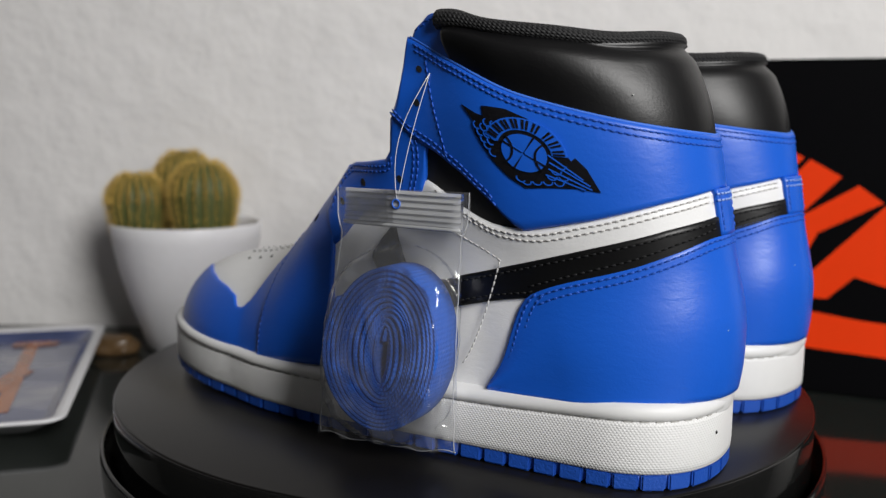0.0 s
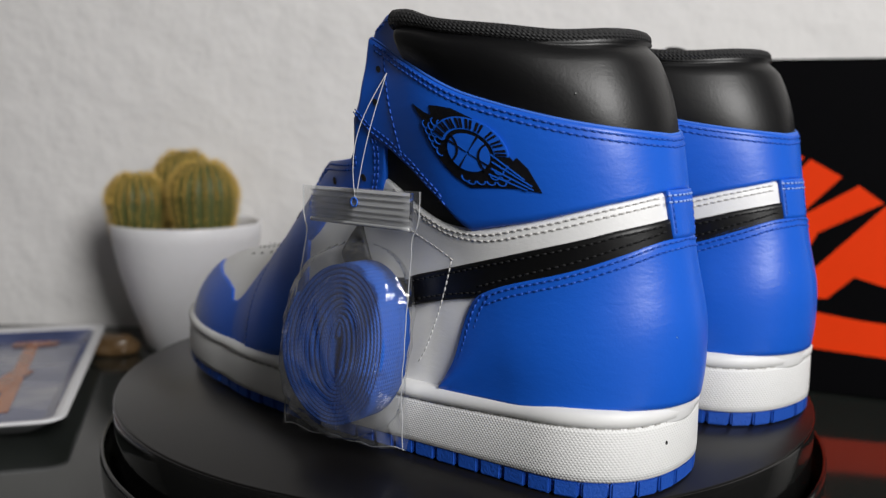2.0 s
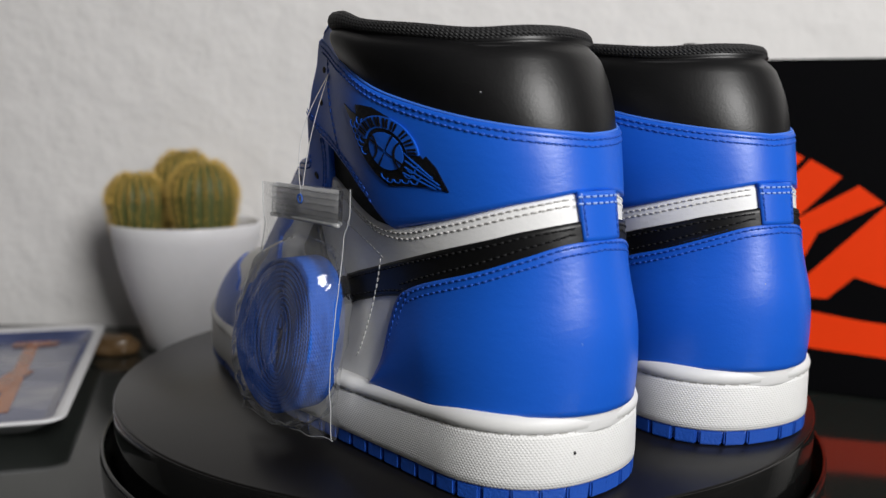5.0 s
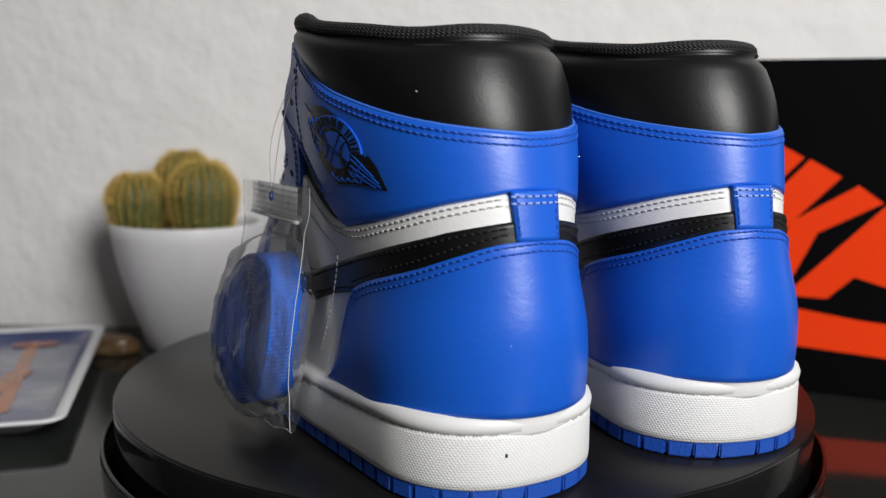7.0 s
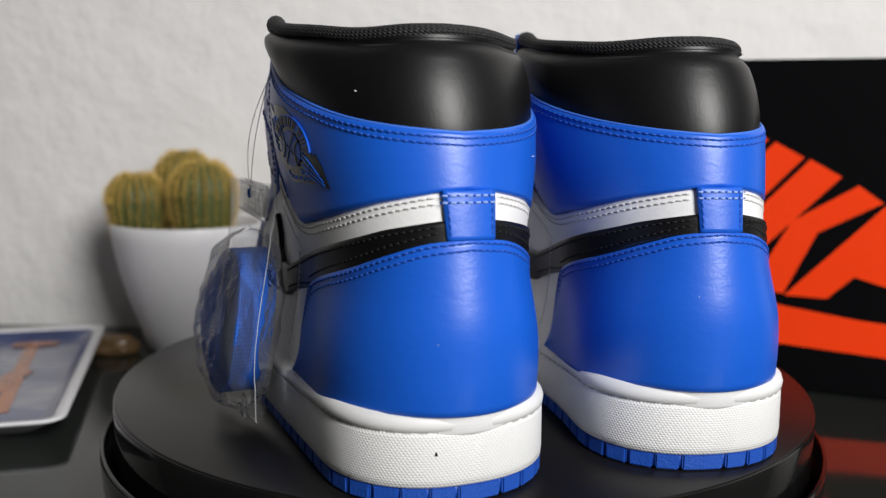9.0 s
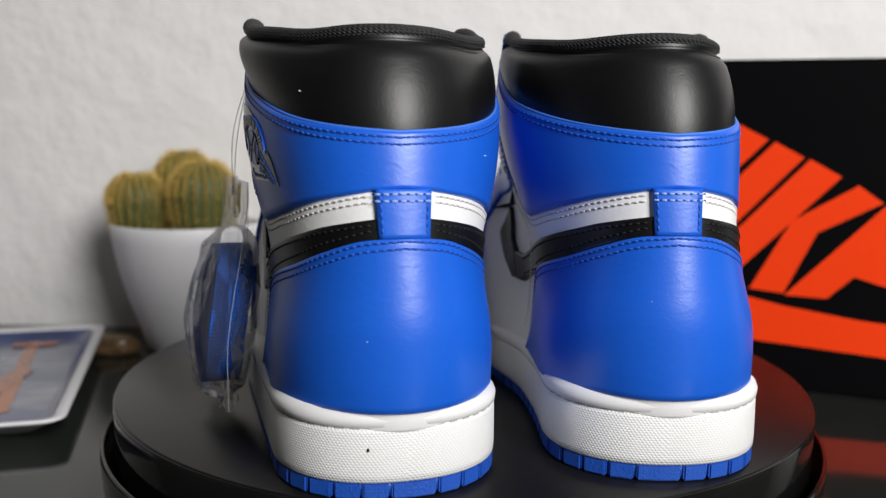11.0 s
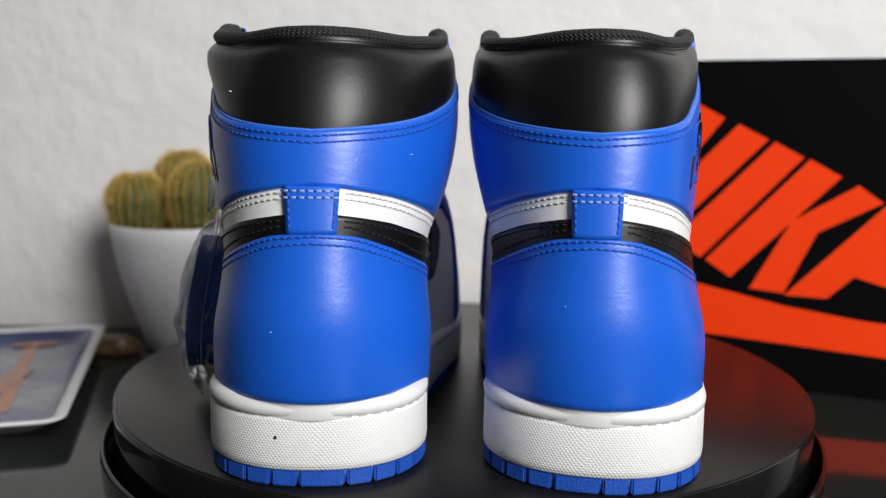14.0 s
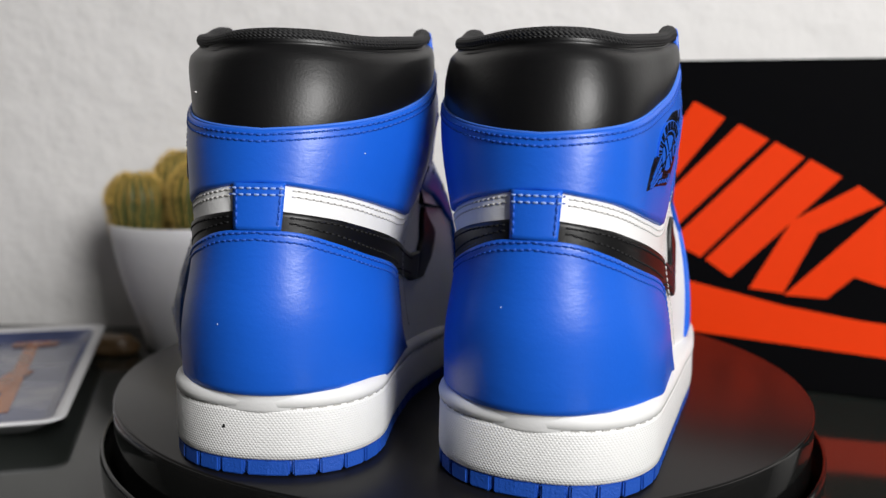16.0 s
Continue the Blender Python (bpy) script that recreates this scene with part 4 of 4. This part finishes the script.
    bm = bmesh.new()
    tube(bm, [(0.1265 + 0.0019 * math.cos(a * 0.524), mid(0.12, 0.1075) + 0.0022, 0.1075 + 0.0019 * math.sin(a * 0.524)) for a in range(12)], 0.0004, 6, closed=True)
    part("hang_hole", bm, M_BLUE_EDGE, e, "punched hang hole")
    return tagged(e, "clear zip bag of rolled blue laces hanging on a sneaker", "lace bag")


M_FILAMENT = mat("nylon_thread", (0.7, 0.7, 0.72), 0.2, spec=0.7)
BAG = lace_bag()
RIDERS = [(SHOE_L.root, POSE_L), (SHOE_R.root, POSE_R), (BAG, POSE_L)]
for _o in TURNTABLE.children:
    if _o.name.startswith("plate"):
        RIDERS.append((_o, Matrix.Identity(4)))


# ---- cactus pot ----
def cactus_pot():
    e = new("potted_cactus")
    c = (-0.2388, 0.2498)
    bm = bmesh.new()
    lathe(bm, [(0, 0.001), (0.036, 0.0), (0.038, 0.003), (0.0432, 0.020), (0.0515, 0.045), (0.0597, 0.075), (0.0648, 0.100), (0.0662, 0.1125), (0.0652, 0.1142), (0.0632, 0.1135), (0.062, 0.105), (0.060, 0.098)], 72)
    part("pot", bm, M_POT, e, "white ceramic pot with fine ridges")
    bm = bmesh.new()
    lathe(bm, [(0.0625, 0.099), (0.04, 0.101), (0.0, 0.102)], 40)
    part("soil", bm, M_SOIL, e, "dark potting soil")
    rng = random.Random(7)
    for x, y, r, z0, z1 in ((-0.0375, -0.018, 0.0240, 0.090, 0.158), (-0.006, 0.016, 0.025, 0.095, 0.177), (0.021, -0.020, 0.0275, 0.088, 0.170), (0.014, 0.030, 0.022, 0.095, 0.156)):
        bm = bmesh.new()
        n, rings = 84, 26
        ribs = 21
        rows = []
        H = z1 - z0
        for j in range(rings + 1):
            t = j / rings
            rr = r * (0.66 + 0.36 * math.sin(math.pi * min(1, t * 1.1) * 0.62)) * (math.sqrt(max(0, 1 - ((t - 0.62) / 0.38) ** 2)) if t > 0.62 else 1)
            rows.append([bm.verts.new((x + max(rr, 0.0008) * (1 + 0.035 * math.cos(ribs * 2 * math.pi * k / n)) * math.cos(2 * math.pi * k / n),
                                       y + max(rr, 0.0008) * (1 + 0.035 * math.cos(ribs * 2 * math.pi * k / n)) * math.sin(2 * math.pi * k / n), z0 + H * t)) for k in range(n)])
        grid_faces(bm, rows, True)
        bm.faces.new(rows[-1])
        st = part("stem", bm, M_CACTUS, e, "ribbed green cactus stem")
        bm = bmesh.new()
        for k in range(ribs):
            a0 = 2 * math.pi * k / ribs
            for j in range(3, 27):
                t = j / 27
                rr = r * 1.03 * (0.66 + 0.36 * math.sin(math.pi * min(1, t * 1.1) * 0.62)) * (math.sqrt(max(0, 1 - ((t - 0.62) / 0.38) ** 2)) if t > 0.62 else 1)
                p = Vector((x + rr * math.cos(a0), y + rr * math.sin(a0), z0 + H * t))
                up = 0.15 + max(0, (t - 0.6) / 0.4) * 1.6
                dn = Vector((math.cos(a0), math.sin(a0), up)).normalized()
                for s in range(14 if t > 0.6 else 4):
                    d = (dn + Vector((rng.uniform(-1, 1), rng.uniform(-1, 1), rng.uniform(-1, 1))) * 0.75).normalized()
                    ln = rng.uniform(0.0035, 0.0075)
                    sd = d.cross(Vector((rng.uniform(-1, 1), rng.uniform(-1, 1), 1))).normalized() * 0.00028
                    s2 = d.cross(sd).normalized() * 0.00028
                    q = [bm.verts.new(p + sd), bm.verts.new(p - sd * 0.5 + s2), bm.verts.new(p - sd * 0.5 - s2), bm.verts.new(p + d * ln)]
                    for f in ((0, 1, 3), (1, 2, 3), (2, 0, 3)):
                        bm.faces.new([q[i] for i in f])
        tagged(part("spine_cover", bm, M_SPINE, st, "dense pale yellow spines", smooth=False), kind="stuff")
    resize(e, 0.954)
    e.location = (c[0], c[1], 0.0004)
    return tagged(e, "small ribbed cacti with yellow spines in white pot", "potted cactus")


cactus_pot()


# ---- picture tray ----
def mat_picture():
    m = mat("printed_picture", (0.3, 0.33, 0.42), 0.18, coat=0.5)
    nt = m.node_tree
    N, L = nt.nodes.new, nt.links.new
    b = nt.nodes["Principled BSDF"]
    tc, nz, rp = N("ShaderNodeTexCoord"), N("ShaderNodeTexNoise"), N("ShaderNodeValToRGB")
    mp = N("ShaderNodeMapping")
    mp.inputs["Scale"].default_value = (9, 26, 1)
    mp.inputs["Rotation"].default_value = (0, 0, radians(20))
    nz.inputs["Scale"].default_value, nz.inputs["Detail"].default_value = 1.0, 5
    L(tc.outputs["Object"], mp.inputs["Vector"]), L(mp.outputs[0], nz.inputs["Vector"])
    els = rp.color_ramp.elements
    els[0].position, els[0].color = 0.34, (0.022, 0.033, 0.085, 1)
    els[1].position, els[1].color = 0.68, (0.27, 0.27, 0.30, 1)
    k = els.new(0.46)
    k.color = (0.065, 0.08, 0.17, 1)
    L(nz.outputs["Fac"], rp.inputs[0]), L(rp.outputs[0], b.inputs["Base Color"])
    return m


M_PICTURE = mat_picture()
M_RUST = mat("rust_print", (0.36, 0.12, 0.04), 0.25, var=0.6, vscale=70, coat=0.4)


def picture_tray():
    e = new("tray")
    W, D = 0.262, 0.260
    prof = [(0.0, 0.0055), (0.018, 0.0060), (0.0060, 0.0150), (0.0012, 0.0158), (0.0, 0.0148), (0.003, 0.0130), (0.020, 0.0030), (0.030, 0.0030), (0.031, 0.0)]
    # a square shallow dish: rings of a rounded square, inset by the first number at the height of the second
    def ring(bm, inset, z):
        out = []
        w, d, r = W / 2 - inset, D / 2 - inset, max(0.001, 0.012 - inset * 0.3)
        for sx, sy, a0 in ((1, 1, 0), (-1, 1, 90), (-1, -1, 180), (1, -1, 270)):
            for k in range(6):
                a = radians(a0 + 18 * k)
                out.append(bm.verts.new((sx * (w - r) + r * math.cos(a), sy * (d - r) + r * math.sin(a), z)))
        return out
    bm = bmesh.new()
    rows = [ring(bm, i, z) for i, z in prof[1:]]
    grid_faces(bm, rows, True)
    bm.faces.new(rows[0]), bm.faces.new(rows[-1])
    part("dish", bm, M_TRAY, e, "white glazed square dish")
    bm = bmesh.new()
    r0, r1 = ring(bm, 0.0085, 0.0137), ring(bm, 0.0175, 0.0068)
    grid_faces(bm, [r0, r1], True)
    bm.faces.new(r1)
    part("printed_surface", bm, M_PICTURE, e, "blurred blue and grey printed picture", smooth=False)
    # rust-coloured slanted structure in the print
    bm = bmesh.new()
    for a, b, w in (((0.075, 0.105), (0.085, -0.08), 0.010), ((0.082, 0.02), (0.05, -0.11), 0.016), ((0.05, -0.10), (0.00, -0.108), 0.02), ((0.095, 0.10), (0.06, 0.10), 0.014)):
        zz = 0.0072 + 0.0003 * len(bm.faces) / 5
        p, q = Vector((*a, zz)), Vector((*b, zz))
        n = (q - p).cross(Vector((0, 0, 1))).normalized() * w / 2
        lo = [bm.verts.new(v) for v in (p + n, q + n, q - n, p - n)]
        bm.faces.new(lo)
        hi = [bm.verts.new(v.co - Vector((0, 0, 0.0002))) for v in lo]
        for i in range(4):
            bm.faces.new([lo[i], lo[(i + 1) % 4], hi[(i + 1) % 4], hi[i]])
    part("printed_shape", bm, M_RUST, e, "rust-coloured structure in the print", smooth=False)
    rz = 17.0
    corner = Vector((W / 2, -D / 2, 0))
    corner.rotate(Euler((0, 0, radians(rz))))
    e.location = (-0.2390 - corner.x, 0.0075 - corner.y, 0.0002)
    e.rotation_euler = (0, 0, radians(rz))
    return tagged(e, "white square dish printed with a blue and rust picture", "tray")


picture_tray()


# ---- small amber stone between tray and pot ----
def stone():
    bm = bmesh.new()
    bmesh.ops.create_icosphere(bm, subdivisions=4, radius=1)
    for v in bm.verts:
        k = 1 + 0.18 * noise.noise(v.co * 1.7) + 0.06 * noise.noise(v.co * 5)
        v.co = Vector((v.co.x * 0.024 * k, v.co.y * 0.015 * k, max(-0.3, v.co.z) * 0.012 * k))
    zmin = min(v.co.z for v in bm.verts)
    for v in bm.verts:
        v.co.z -= zmin
    o = obj("stone", bm, M_SHELL)
    o.location = (-0.2950, 0.2190, 0.0002)
    return tagged(o, "small polished amber and grey stone beside the pot", "stone")


stone()


# ---- shoe box ----
def shoe_box():
    e = new("shoe_box")
    L, D, H = 0.36, 0.125, 0.245
    bm = bmesh.new()
    box(bm, 0.002, 0.030, 0.002, L - 0.002, D, H - 0.002, 0.0012)
    part("box_body", bm, M_BOX, e, "black card box body", smooth=False)
    bm = bmesh.new()
    box(bm, 0, 0, 0, L, 0.034, H, 0.0015)
    lid = part("lid", bm, M_BOX, e, "black card lid with an orange print", smooth=False)
    # the print: plain slanted orange shapes over a long sweep
    def shape(pts):
        b = bmesh.new()
        f = b.faces.new([b.verts.new((x, -0.0006, z)) for x, z in pts])
        ex = bmesh.ops.extrude_face_region(b, geom=[f])
        for v in ex["geom"]:
            if isinstance(v, bmesh.types.BMVert):
                v.co.y += 0.0005
        bmesh.ops.triangulate(b, faces=b.faces[:])
        part("printed_shape", b, M_ORANGE, lid, "orange printed shape", smooth=False)
    for pts in PRINT:
        shape(pts)
    e.matrix_world = pose(BOX_O[0], BOX_O[1], 0.0003, 0, 0, BOX_A)
    return tagged(e, "black shoe box with orange print standing on its side", "shoe box")


BOX_O, BOX_A = (0.1319, 0.1965), -21.12
PRINT = [
    [(0.004, 0.150), (0.020, 0.140), (0.0666, 0.2024), (0.0436, 0.2148)],
    [(0.004, 0.119), (0.0255, 0.1089), (0.0982, 0.1870), (0.0767, 0.1980)],
    [(0.0311, 0.1072), (0.0544, 0.0963), (0.1233, 0.1745), (0.1029, 0.1855)],
    [(0.0580, 0.0949), (0.0769, 0.0824), (0.1494, 0.1613), (0.1276, 0.1734)],
    [(0.0910, 0.0750), (0.1154, 0.0733), (0.1360, 0.1200), (0.1777, 0.1436), (0.1609, 0.1556), (0.1180, 0.1280)],
    [(0.1160, 0.0720), (0.1453, 0.0718), (0.1626, 0.0892), (0.2000, 0.0790), (0.2400, 0.1200), (0.1790, 0.1415)],
    [(0.004, 0.0860), (0.0282, 0.0809), (0.1160, 0.0640), (0.1673, 0.0577), (0.2600, 0.0520), (0.3200, 0.0560), (0.3200, 0.0180), (0.1854, 0.0317), (0.0560, 0.0375), (0.004, 0.0420)],
]
shoe_box()



# ---- motion ----
TURN = [(0, 0), (4, -16.17), (8, -32.25), (12, -48.2), (16, -64.27)]


def motions():
    for ob, m in RIDERS:
        walk(ob, [(t, pose(0, 0, 0, 0, 0, interp(t, TURN)) @ m) for t in range(0, 17, 2)])


motions()
